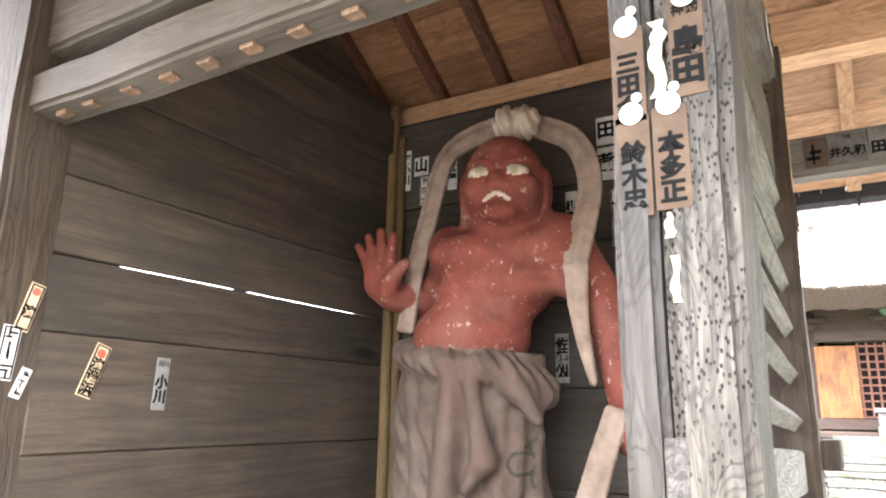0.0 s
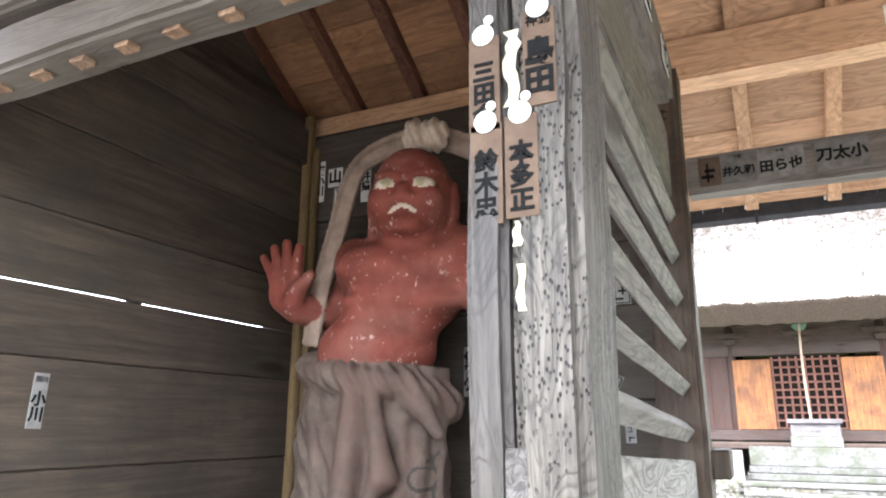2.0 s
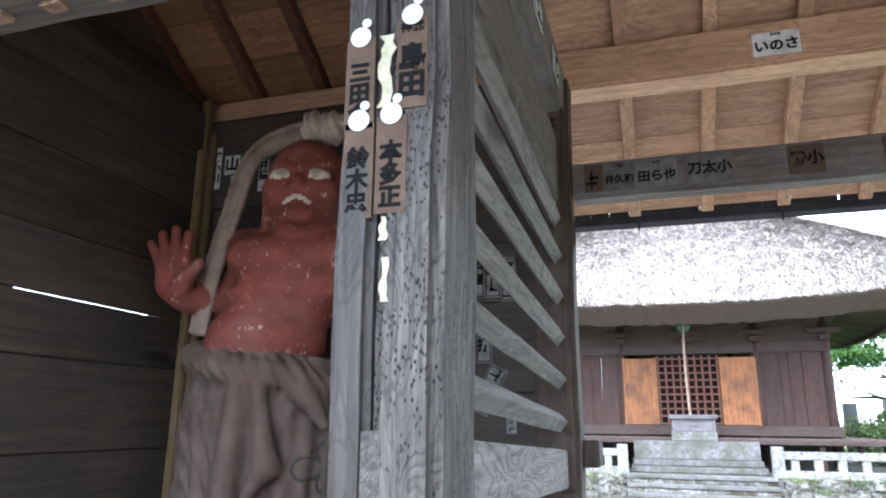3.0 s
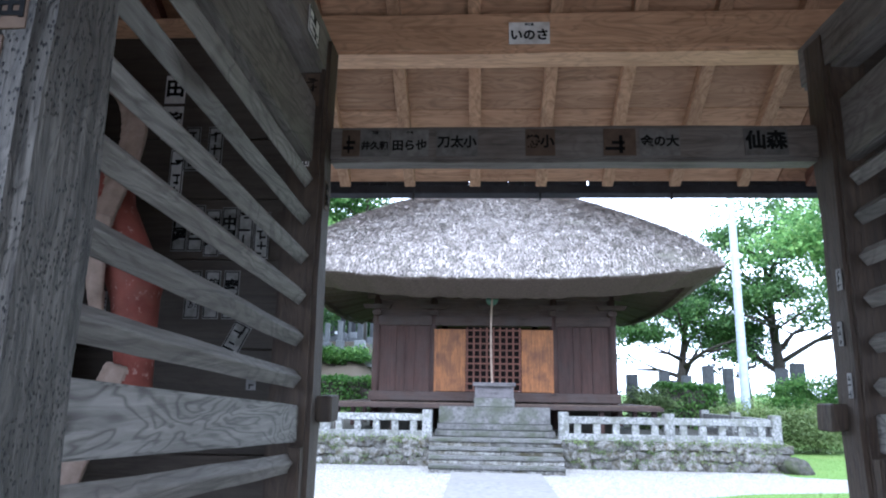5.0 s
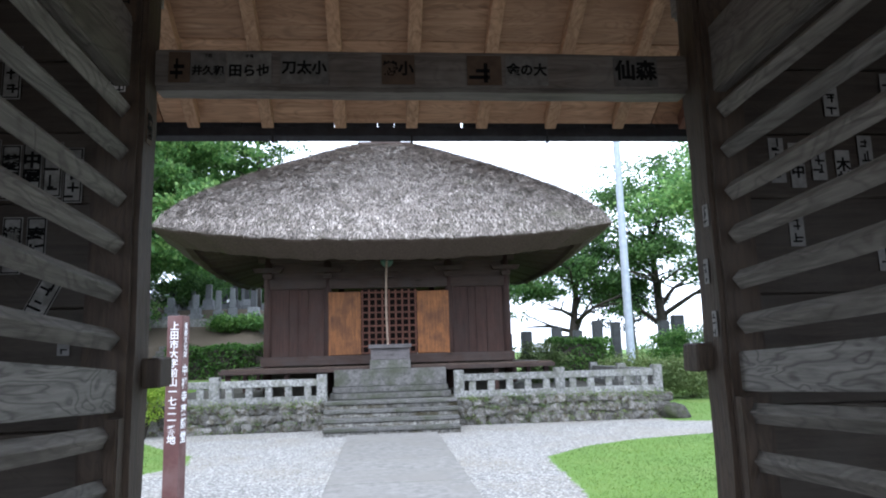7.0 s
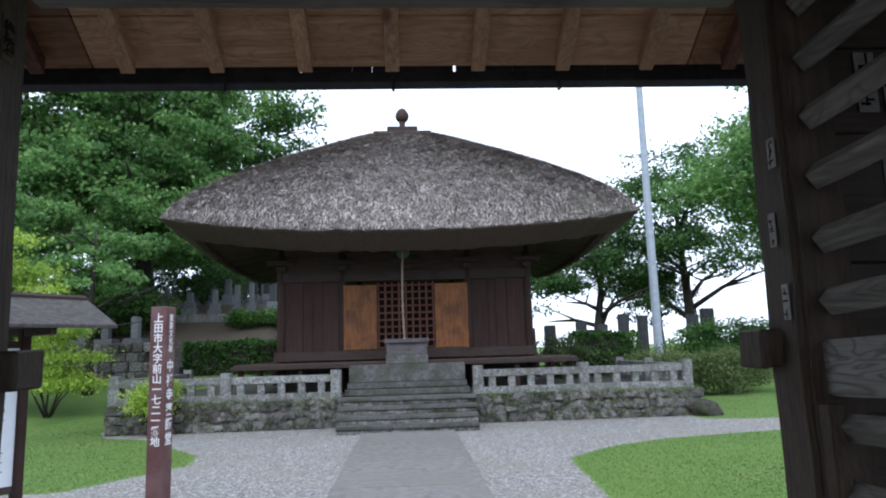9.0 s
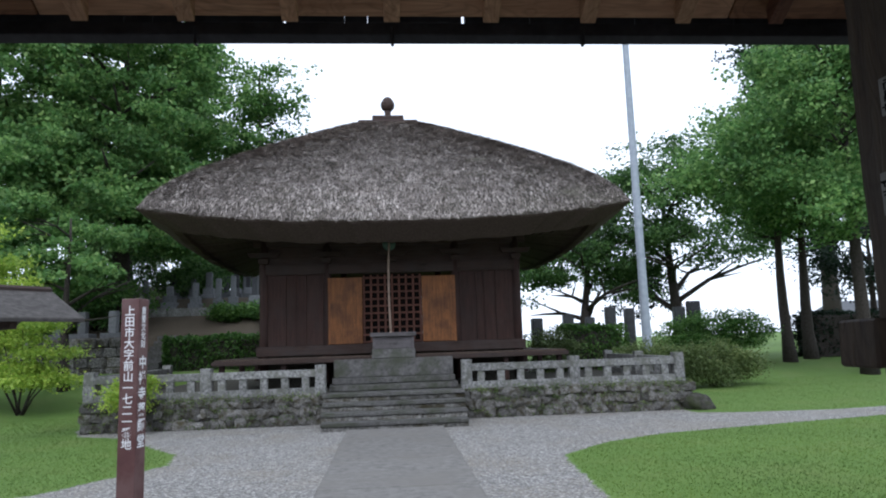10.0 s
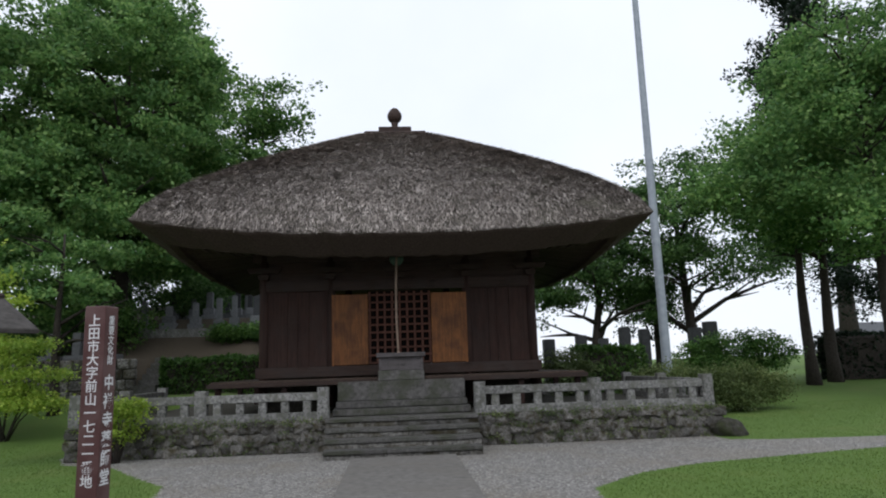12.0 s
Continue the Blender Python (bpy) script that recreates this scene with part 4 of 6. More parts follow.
        for k, (a, c) in enumerate(zip(q, q[1:])):
            w = w_start + (w_end - w_start) * k / (len(q) - 1)
            i0 = np.clip(np.floor((np.minimum(a, c) - 0.1 - lo) / h).astype(int), 0, n)
            i1 = np.clip(np.ceil((np.maximum(a, c) + 0.1 - lo) / h).astype(int), 0, n)
            cell = tuple(slice(u, v) for u, v in zip(i0, i1))
            length = np.linalg.norm(c - a)
            d = (c - a) / length
            cross = np.cross(d, (0, -1, 0))
            cross = cross / np.linalg.norm(cross)
            nrm = np.cross(d, cross)
            rel = [X[cell] - a[0], Y[cell] - a[1], Z[cell] - a[2]]
            u = sum(r * k for r, k in zip(rel, d))
            v = sum(r * k for r, k in zip(rel, cross))
            m = sum(r * k for r, k in zip(rel, nrm))
            past = np.abs(u - np.clip(u, 0, length))
            g = np.maximum(np.abs(v) - w, np.abs(m + 0.006 * np.cos(v * 90)) - t) + past * 0.9
            out[cell] = np.minimum(out[cell], g)
        return out

    left = [(-2.0, -0.26, 2.92), (-2.12, -0.26, 2.94), (-2.22, -0.28, 2.915), (-2.295, -0.32, 2.855), (-2.325, -0.37, 2.75), (-2.36, -0.40, 2.55), (-2.415, -0.42, 2.30), (-2.455, -0.42, 2.05)]
    right = [(-1.93, -0.26, 2.92), (-1.86, -0.27, 2.885), (-1.76, -0.29, 2.82), (-1.695, -0.32, 2.72), (-1.66, -0.36, 2.58), (-1.675, -0.40, 2.42), (-1.70, -0.45, 2.24)]
    tail = [(-1.685, -0.475, 2.25), (-1.68, -0.48, 2.10), (-1.66, -0.47, 1.95), (-1.635, -0.46, 1.83)]
    low = [(-1.55, -0.50, 1.74), (-1.62, -0.52, 1.52), (-1.68, -0.52, 1.30), (-1.66, -0.50, 1.08)]
    scarf = np.minimum(np.minimum(ribbon(left, 0.058, 0.040, 0.012), ribbon(right, 0.052, 0.046, 0.012)), ribbon(low, 0.04, 0.06, 0.012))
    scarf = np.minimum(scarf, ribbon(tail, 0.046, 0.012, 0.012))
    K = (-1.965, -0.37, 2.895)
    hair = ball(on(K, -0.04, 0, 0), (0.055, 0.065, 0.075))
    hair = merge(hair, ball(on(K, 0.038, 0, 0), (0.062, 0.065, 0.072)), 0.012)
    hair = hair + 0.006 * np.sin((X - K[0]) * 170 + 3 * np.sin((Z - K[2]) * 20))
    base = np.maximum(ball((-2.12, -0.36, 0.42), (0.62, 0.42, 0.40), False), Z - 0.735)
    base = base + 0.012 * np.sin(X * 13 + Y * 7) * np.sin(Z * 21)
    eye = None
    for s in (-1, 1):
        e = rod(on(H, s * 0.038, -0.160, -0.018), on(H, s * 0.106, -0.136, 0.004), 0.014, 0.012)
        e = merge(e, ball(on(H, s * 0.072, -0.153, -0.008), (0.045, 0.028, 0.031)), 0.010)
        eye = e if eye is None else np.minimum(eye, e)
    for a in range(6):
        u0, u1 = -1 + a / 3, -1 + (a + 1) / 3
        e = rod(on(H, u0 * 0.047, -0.190 + 0.015 * u0 * u0, -0.098 - 0.022 * u0 * u0), on(H, u1 * 0.047, -0.190 + 0.015 * u1 * u1, -0.098 - 0.022 * u1 * u1), 0.0068, 0.0068)
        eye = np.minimum(eye, e)
    stack = np.stack([skin, cloth, scarf, hair, eye, base])
    total = stack.min(axis=0)
    verts, faces = surface_net(total, lo, h)
    mesh = bpy.data.meshes.new("guardian_statue")
    mesh.from_pydata(verts.tolist(), [], faces.tolist())
    mid = np.clip(np.round((verts[faces].mean(axis=1) - lo) / h).astype(int), 0, np.array(total.shape) - 1)
    kind = stack[:, mid[:, 0], mid[:, 1], mid[:, 2]].argmin(axis=0).astype(np.int32)
    centre = verts[faces].mean(axis=1)
    u, v = centre[:, 0] + 1.865, centre[:, 2] - 1.55
    petal = np.minimum.reduce([np.abs(np.hypot((u - a) / 0.030, (v - b) / 0.037) - 1) for a, b in ((0, 0.052), (0, -0.052), (0.046, 0), (-0.046, 0))])
    kind[(kind == 1) & (centre[:, 1] < -0.4) & ((petal < 0.16) | (np.abs(np.hypot(u, v) - 0.012) < 0.005))] = 6
    pupil = np.zeros(len(centre), dtype=bool)
    for s in (-1, 1):
        at = on(H, s * 0.066, -0.178, -0.006)
        pupil |= (np.hypot(centre[:, 0] - at[0], centre[:, 2] - at[2]) < 0.017) & (kind == 4)
    kind[pupil] = 7
    for mat in (SKIN, CLOTH, SCARF, HAIR, EYE_WHITE, W_WALL_X, CLOTH_MARK, PUPIL):
        mesh.materials.append(mat)
    mesh.polygons.foreach_set("material_index", kind)
    mesh.polygons.foreach_set("use_smooth", [True] * len(mesh.polygons))
    mesh.update()
    ob = part("guardian_statue", mesh, None)
    tagged(ob, "red-painted wooden temple guardian statue with raised palm and pale skirt", "statue")


build_statue()


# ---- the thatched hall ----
# Brown cut thatch, darkened to put the shade under the eave into its colour.
EAVE_CUT = plain("shaded_cut_thatch", (0.03, 0.02, 0.015), (0.075, 0.054, 0.042), 30, 0.9, 0.4, 0.01)
HX, HY, HD = 3.2, 15.495, 6.3
CY = HY + HD / 2
hall = thing("temple_hall", (0, CY, 0), "dark wooden temple hall with a steep grey thatched pyramid roof", "temple hall")
for x in (-3.14, -1.60, 1.60, 3.14):
    for y in (HY + 0.06, HY + HD - 0.06):
        part("column", joined("column", [tube([(x, y, 0.75), (x, y, 2.4), (x, y, 4.35)], [0.105, 0.11, 0.1], 14)]), W_HALL_Z, hall)
for x in (-3.14, 3.14):
    for y in (HY + HD / 3, HY + 2 * HD / 3):
        part("column", joined("column", [tube([(x, y, 0.75), (x, y, 2.4), (x, y, 4.35)], [0.105, 0.11, 0.1], 14)]), W_HALL_Z, hall)
for x0, x1 in ((-3.08, -1.62), (1.62, 3.08)):
    n = 3
    for k in range(n):
        a, c = x0 + (x1 - x0) * k / n, x0 + (x1 - x0) * (k + 1) / n
        part("wall_board", block(a + 0.003, c - 0.003, HY + 0.03 + 0.008 * (k % 2), HY + 0.09, 1.66, 3.42, 0.006), W_HALL_Z, hall)
    part("panel_stile", block((x0 + x1) / 2 - 0.05, (x0 + x1) / 2 - 0.01, HY + 0.012, HY + 0.05, 1.66, 3.42, 0.004), W_HALL_Z, hall)
for y0, y1, x in ((HY + 0.1, HY + HD - 0.1, -3.17), (HY + 0.1, HY + HD - 0.1, 3.13)):
    for k in range(12):
        a, c = y0 + (y1 - y0) * k / 12, y0 + (y1 - y0) * (k + 1) / 12
        part("wall_board", block(x, x + 0.05, a + 0.003, c - 0.003, 1.5, 3.9, 0.005), W_HALL_Z, hall)
for k in range(12):
    a, c = -3.1 + 6.2 * k / 12, -3.1 + 6.2 * (k + 1) / 12
    part("wall_board", block(a + 0.003, c - 0.003, HY + HD - 0.09, HY + HD - 0.03, 1.5, 3.9, 0.005), W_HALL_Z, hall)
part("lower_beam", worn_beam(-3.3, 3.3, HY - 0.06, HY + 0.1, 1.42, 1.66, "x", 0.012, 0.004, 14), W_HALL_X, hall)
part("lintel_beam", worn_beam(-3.24, 3.24, HY - 0.03, HY + 0.1, 3.40, 3.66, "x", 0.012, 0.004, 14), W_HALL_X, hall)
part("plate_beam", worn_beam(-3.4, 3.4, HY - 0.02, HY + 0.14, 4.1, 4.32, "x", 0.012, 0.004, 14), W_HALL_X, hall)
part("frieze_board", block(-3.1, 3.1, HY + 0.05, HY + 0.1, 3.66, 4.1, 0.004), W_HALL_X, hall)
for x in (-3.14, -1.6, 0.0, 1.6, 3.14):
    arm = bmesh.new()
    for dims in ((x - 0.13, x + 0.13, HY - 0.1, HY + 0.12, 3.68, 3.80), (x - 0.4, x + 0.4, HY - 0.06, HY + 0.06, 3.84, 3.96)):
        g = bmesh.ops.create_cube(arm, size=1)["verts"]
        for v in g:
            t = 0.82 if v.co.z < 0 else 1
            v.co = Vector(((dims[0] + dims[1]) / 2 + v.co.x * t * (dims[1] - dims[0]), (dims[2] + dims[3]) / 2 + v.co.y * (dims[3] - dims[2]), (dims[4] + dims[5]) / 2 + v.co.z * (dims[5] - dims[4])))
    part("bracket", arm, W_HALL_X, hall, "carved eave bracket")

# front doors: two plain new leaves folded aside, a lattice between
for side in (-1, 1):
    leaf = part("door", block(*sorted((side * 0.74, side * 1.56)), HY - 0.03, HY + 0.012, 1.67, 3.30, 0.006), W_DOOR, hall, "plain orange-brown door leaf of newer wood")
    part("stile", block(*sorted((side * 1.53, side * 1.575)), HY - 0.045, HY - 0.031, 1.66, 3.3, 0.003), W_DOOR, leaf)
# The black sheet stands in for the shaded inside of the hall.
lattice = part("lattice_door", block(-0.73, 0.73, HY + 0.07, HY + 0.09, 1.68, 3.38, 0.002), LATTICE_SHADE, hall, "black sheet painted as the shade behind the lattice")
for k in range(9):
    x = -0.70 + 1.40 * k / 8
    part("upright_bar", block(x - 0.024, x + 0.024, HY + 0.02, HY + 0.05, 1.68, 3.36, 0.003), W_LATTICE, lattice)
for k in range(10):
    z = 1.70 + 1.58 * k / 9
    part("cross_bar", block(-0.73, 0.73, HY + 0.012, HY + 0.034, z - 0.022, z + 0.022, 0.003), W_LATTICE, lattice)

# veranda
# A solid dark block stands in for the shaded space under the floor.
part("under_floor", block(-3.1, 3.1, HY + 0.3, HY + HD - 0.2, 0.62, 1.45, 0.02), MORTAR, hall, "solid dark block put in for the shade under the floor")
for k in range(42):
    x = -4.1 + 8.2 * k / 42
    part("veranda_board", block(x + 0.003, x + 8.2 / 42 - 0.003, HY - 0.85, HY + 0.0, 1.345, 1.385, 0.004), W_HALL_Y, hall)
part("veranda_edge", worn_beam(-4.15, 4.15, HY - 0.9, HY - 0.8, 1.25, 1.35, "x", 0.01, 0.004, 16), W_HALL_X, hall)
for side in (-1, 1):
    part("side_veranda", block(*sorted((side * 3.25, side * 4.1)), HY, HY + HD, 1.34, 1.385, 0.006), W_HALL_Y, hall)
    for y in (HY - 0.75, HY + 1.4, HY + 3.4):
        part("veranda_post", block(*sorted((side * 3.9, side * 4.02)), y, y + 0.12, 0.7, 1.34, 0.01), W_HALL_Z, hall)
for x in (-2.6, 2.6):
    part("veranda_post", block(x, x + 0.12, HY - 0.8, HY - 0.68, 0.7, 1.27, 0.01), W_HALL_Z, hall)

# eaves
for k in range(46):
    x = -4.5 + 9.0 * k / 45
    out = 14.05
    bm = block(x - 0.035, x + 0.035, out, HY + 0.3, -0.04, 0.04, 0)
    lift = 0.30 * (abs(x) / 5.0) ** 3
    for v in bm.verts:
        f = (HY + 0.3 - v.co.y) / (HY + 0.3 - out)
        v.co.z += 4.36 - 0.26 * f + lift * f
    part("eave_rafter", bm, W_HALL_Y, hall)


def hip_height(r):
    return np.interp(r, [0.0, 0.9, 1.25, 2.0, 2.95, 3.85, 4.5, 4.95, 5.25, 5.42], [8.4, 8.05, 7.87, 7.42, 6.84, 6.25, 5.77, 5.37, 5.01, 4.67])


def thatch_point(r, t, face):
    """A point of the roof: r half-width of its level, t from -1 to 1 along a face."""
    bend = 1 - np.abs(t) ** 2.6
    z = hip_height(r) - 0.34 * bend * np.clip(r / 5.42, 0, 1) ** 5
    round_in = 1 - 0.02 * np.abs(t) ** 6 * np.clip((5.5 - r) / 1.5, 0, 1)
    across, out = t * r * round_in, -r * (1 - 0.015 * np.abs(t) ** 4 * np.clip((5.5 - r) / 1.2, 0, 1)) + 0.10 * bend * (r / 5.42) ** 4
    c, s = math.cos(face * math.pi / 2), math.sin(face * math.pi / 2)
    return np.stack([across * c - out * s, CY + across * s + out * c, z], axis=-1)


def build_thatch():
    rs = np.concatenate([np.linspace(0.85, 5.0, 40), np.linspace(5.08, 5.42, 8)])
    ts = np.linspace(-1, 1, 65)

    def sheet(name, grid, mat, label, smooth):
        a, b = grid.shape[:2]
        idx = np.arange(a * b).reshape(a, b)
        f = np.stack([idx[:-1, :-1], idx[1:, :-1], idx[1:, 1:], idx[:-1, 1:]], axis=-1).reshape(-1, 4)
        part(name, joined(name, [(grid.reshape(-1, 3), f)], smooth), mat, hall, label)

    for face in range(4):
        R, T = np.meshgrid(rs, ts, indexing="ij")
        top = thatch_point(R, T, face)
        jitter = np.array([noise.noise(Vector(q) * 3.0) * 0.05 + noise.noise(Vector(q) * 11.0) * 0.03 for q in top.reshape(-1, 3)])
        top[..., 2] += jitter.reshape(top.shape[:2]) * np.clip((1 - np.abs(T) ** 12), 0, 1)
        sheet("roof_slope", top, THATCH, "thick weathered grey-brown thatch", True)
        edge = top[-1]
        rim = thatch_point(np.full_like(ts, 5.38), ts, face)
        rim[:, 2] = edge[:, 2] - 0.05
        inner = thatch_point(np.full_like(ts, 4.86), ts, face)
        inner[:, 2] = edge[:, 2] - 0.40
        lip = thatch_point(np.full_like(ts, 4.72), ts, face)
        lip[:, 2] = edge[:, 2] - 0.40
        sheet("eave_edge", np.stack([edge, rim, inner, lip]), EAVE_CUT, "smooth brown cut underside of the thatch, darkened as shade", False)
        rise = thatch_point(np.full_like(ts, 4.70), ts, face)
        rise[:, 2] = edge[:, 2] - 0.30
        deep = thatch_point(np.full_like(ts, 3.2), ts, face)
        deep[:, 2] = 4.46
        sheet("eave_ceiling", np.stack([lip, rise, deep]), W_HALL_Y, "dark boarding above the eave rafters", False)
    rng = np.random.default_rng(11)
    n = 120000
    face = rng.choice([0, 1, 3], n, p=[0.7, 0.15, 0.15])
    r = np.sqrt(rng.uniform(0.9 ** 2, 5.42 ** 2, n))
    t = rng.uniform(-1, 1, n)
    quads = []
    for k in (0, 1, 3):
        sel = face == k
        p = thatch_point(r[sel], t[sel], k)
        q = thatch_point(np.minimum(r[sel] + 0.05, 5.6), t[sel] + rng.normal(0, 0.006, sel.sum()), k)
        down = unit(q - p)
        length = rng.uniform(0.05, 0.15, (sel.sum(), 1))
        side = unit(np.cross(down, np.array([0, 0, 1.0]))) * rng.uniform(0.004, 0.010, (sel.sum(), 1))
        p = p + np.array([0, 0, 0.012])
        tip = p + down * length + np.stack([rng.normal(0, 0.02, sel.sum()), rng.normal(0, 0.02, sel.sum()), rng.uniform(0.0, 0.045, sel.sum())], axis=-1)
        quads.append(np.stack([p - side, p + side, tip + side * 0.5, tip - side * 0.5], axis=1))
    straw = part("thatch_straw", quads_mesh("thatch_straw", np.concatenate(quads)), STRAW, hall, "loose grey straw ends")
    tagged(straw, kind="stuff")


build_thatch()
finial = part("finial", block(-0.87, 0.87, CY - 0.87, CY + 0.87, 8.02, 8.15, 0.03), W_HALL_X, hall, "dark wooden roof finial with a ball")
part("finial_step", block(-0.47, 0.47, CY - 0.47, CY + 0.47, 8.15, 8.42, 0.02), W_HALL_X, finial)
ball_bm = bmesh.new()
bmesh.ops.create_uvsphere(ball_bm, u_segments=24, v_segments=14, radius=0.215, matrix=pose(0, CY, 8.89))
for v in ball_bm.verts:
    if v.co.z > 9.02:
        v.co.z += (v.co.z - 9.02) * 0.6
for f in ball_bm.faces:
    f.smooth = True
part("finial_ball", ball_bm, W_HALL_X, finial, "weathered round jewel")
part("finial_neck", joined("neck", [tube([(0, CY, 8.42), (0, CY, 8.58), (0, CY, 8.72)], [0.13, 0.09, 0.11], 16)]), W_HALL_X, finial)

# offering box and bell rope
box = thing("offering_box", (0, 14.75, 1.39), "grey wooden offering box with a slatted top", "offering box")
part("body", block(-0.43, 0.43, 14.53, 15.0, 1.52, 1.84, 0.01), W_BOX, box)
part("plinth", block(-0.50, 0.50, 14.46, 15.05, 1.31, 1.52, 0.012), STONE_STEP, box, "grey stone plinth")
for x in (-0.45, 0.45):
    part("corner_post", block(x - 0.03, x + 0.03, 14.51, 14.57, 1.52, 1.9, 0.004), W_BOX, box)
for k in range(7):
    y = 14.56 + 0.065 * k
    part("slat", block(-0.42, 0.42, y, y + 0.03, 1.845, 1.875, 0.004), W_BOX, box)
part("rim", block(-0.53, 0.53, 14.46, 14.51, 1.81, 1.90, 0.006), W_BOX, box)
for x in (-0.5, 0.5):
    part("rim", block(x - 0.03, x + 0.03, 14.511, 15.06, 1.81, 1.905, 0.006), W_BOX, box)
rope = thing("bell_rope", (-0.05, 14.7, 4.05), "pale braided bell rope hanging under the eave", "bell rope")
rope_pts = [(-0.05 - 0.03 * math.sin(k / 14 * math.pi), 14.72, 4.08 - 2.2 * k / 14) for k in range(15)]
part("cord", joined("cord", [tube(rope_pts, [0.022 + 0.004 * (k % 2) for k in range(15)], 8)]), SCARF, rope)
part("tassel", joined("tassel", [tube([(-0.05, 14.72, 1.93), (-0.055, 14.72, 1.84), (-0.055, 14.72, 1.76)], [0.025, 0.04, 0.035], 10)]), SCARF, rope)
gong = bmesh.new()
bmesh.ops.create_uvsphere(gong, u_segments=20, v_segments=10, radius=0.16, matrix=pose(-0.05, 14.85, 4.02) @ Matrix.Diagonal((1, 0.45, 1, 1)))
part("gong", gong, plain("green_bronze", (0.05, 0.09, 0.07), (0.10, 0.15, 0.12), 20, 0.5, 0.1, metal=0.6), rope, "flat green bronze gong")

# stone steps, terrace and balustrade
steps = structure(thing("steps", (0, 12.6, 0), "weathered grey stone steps up to the hall", "steps"), "weathered grey stone steps up to the hall")
for k, (y, z) in enumerate(((12.0, 0.155), (12.36, 0.31), (12.72, 0.47), (13.08, 0.63))):
    cut = (-0.3, 0.55, 0.1, -0.1)[k]
    for a, c in ((-1.44 - 0.02 * k, cut), (cut, 1.42 + 0.02 * k)):
        part("riser", worn_beam(a + 0.012, c - 0.004, y + 0.035, y + 0.6, z - 0.165, z - 0.072, "x", 0.012, 0.008, 8), STONE, steps, "mossy dark riser stone")
        part("tread", worn_beam(a + 0.003, c - 0.003, y, y + 0.62, z - 0.07, z, "x", 0.014, 0.008, 8), STONE_STEP, steps)
for y, z, w in ((13.9, 0.76, 1.42), (14.15, 0.90, 1.38), (14.42, 1.31, 1.36)):
    part("upper_tread", worn_beam(-w, w, y, y + 0.6, z - (0.13 if z < 1 else 0.41), z, "x", 0.014, 0.005, 10), STONE_STEP, steps)
terrace = structure(thing("terrace", (0, 17, 0), "stone-faced terrace that carries the hall", "terrace"), "stone-faced terrace that carries the hall")
part("terrace_fill", block(-6.35, 6.35, 13.55, 23.5, -0.1, 0.62, 0.02), MORTAR, terrace, "packed earth behind the stones")


def build_stones():
    meshes = []
    rng = random.Random(8)
    for k in range(14):
        bm = bmesh.new()
        bmesh.ops.create_icosphere(bm, subdivisions=2, radius=0.5)
        seed = Vector((k * 7.3, 1.7 * k, 3.1))
        for v in bm.verts:
            v.co = Vector((math.copysign(abs(v.co.x * 2) ** 0.6 / 2, v.co.x), math.copysign(abs(v.co.y * 2) ** 0.7 / 2, v.co.y), math.copysign(abs(v.co.z * 2) ** 0.6 / 2, v.co.z)))
            v.co *= 1 + 0.35 * noise.noise(v.co * 2.2 + seed) + 0.15 * noise.noise(v.co * 6 + seed)
        mesh = bpy.data.meshes.new("stone")
        bm.to_mesh(mesh)
        bm.free()
        mesh.materials.append(STONE)
        meshes.append(mesh)

    def row(place, length, rows, turn):
        for z0, z1 in rows:
            u = -rng.uniform(0, 0.1)
            while u < length:
                w = rng.uniform(0.16, 0.36)
                h = (z1 - z0) * rng.uniform(0.9, 1.25)
                x, y = place(u + w / 2)
                m = pose(x, y, (z0 + z1) / 2 + rng.uniform(-0.02, 0.02), rng.uniform(-14, 14), rng.uniform(-14, 14), turn + rng.uniform(-10, 10)) @ Matrix.Diagonal((w * 1.35, rng.uniform(0.26, 0.40), h * 1.25, 1))
                part("stone", rng.choice(meshes), None, terrace, m=m)
                u += w * 0.86

    bands = ((-0.02, 0.2), (0.2, 0.4), (0.4, 0.58))
    row(lambda u: (-6.4 + u, 13.5), 4.85, bands, 0)
    row(lambda u: (1.5 + u, 13.5), 4.95, bands, 0)
    row(lambda u: (6.38, 13.6 + u), 3.6, bands, 90)
    row(lambda u: (-6.38, 13.6 + u), 2.0, bands, 90)


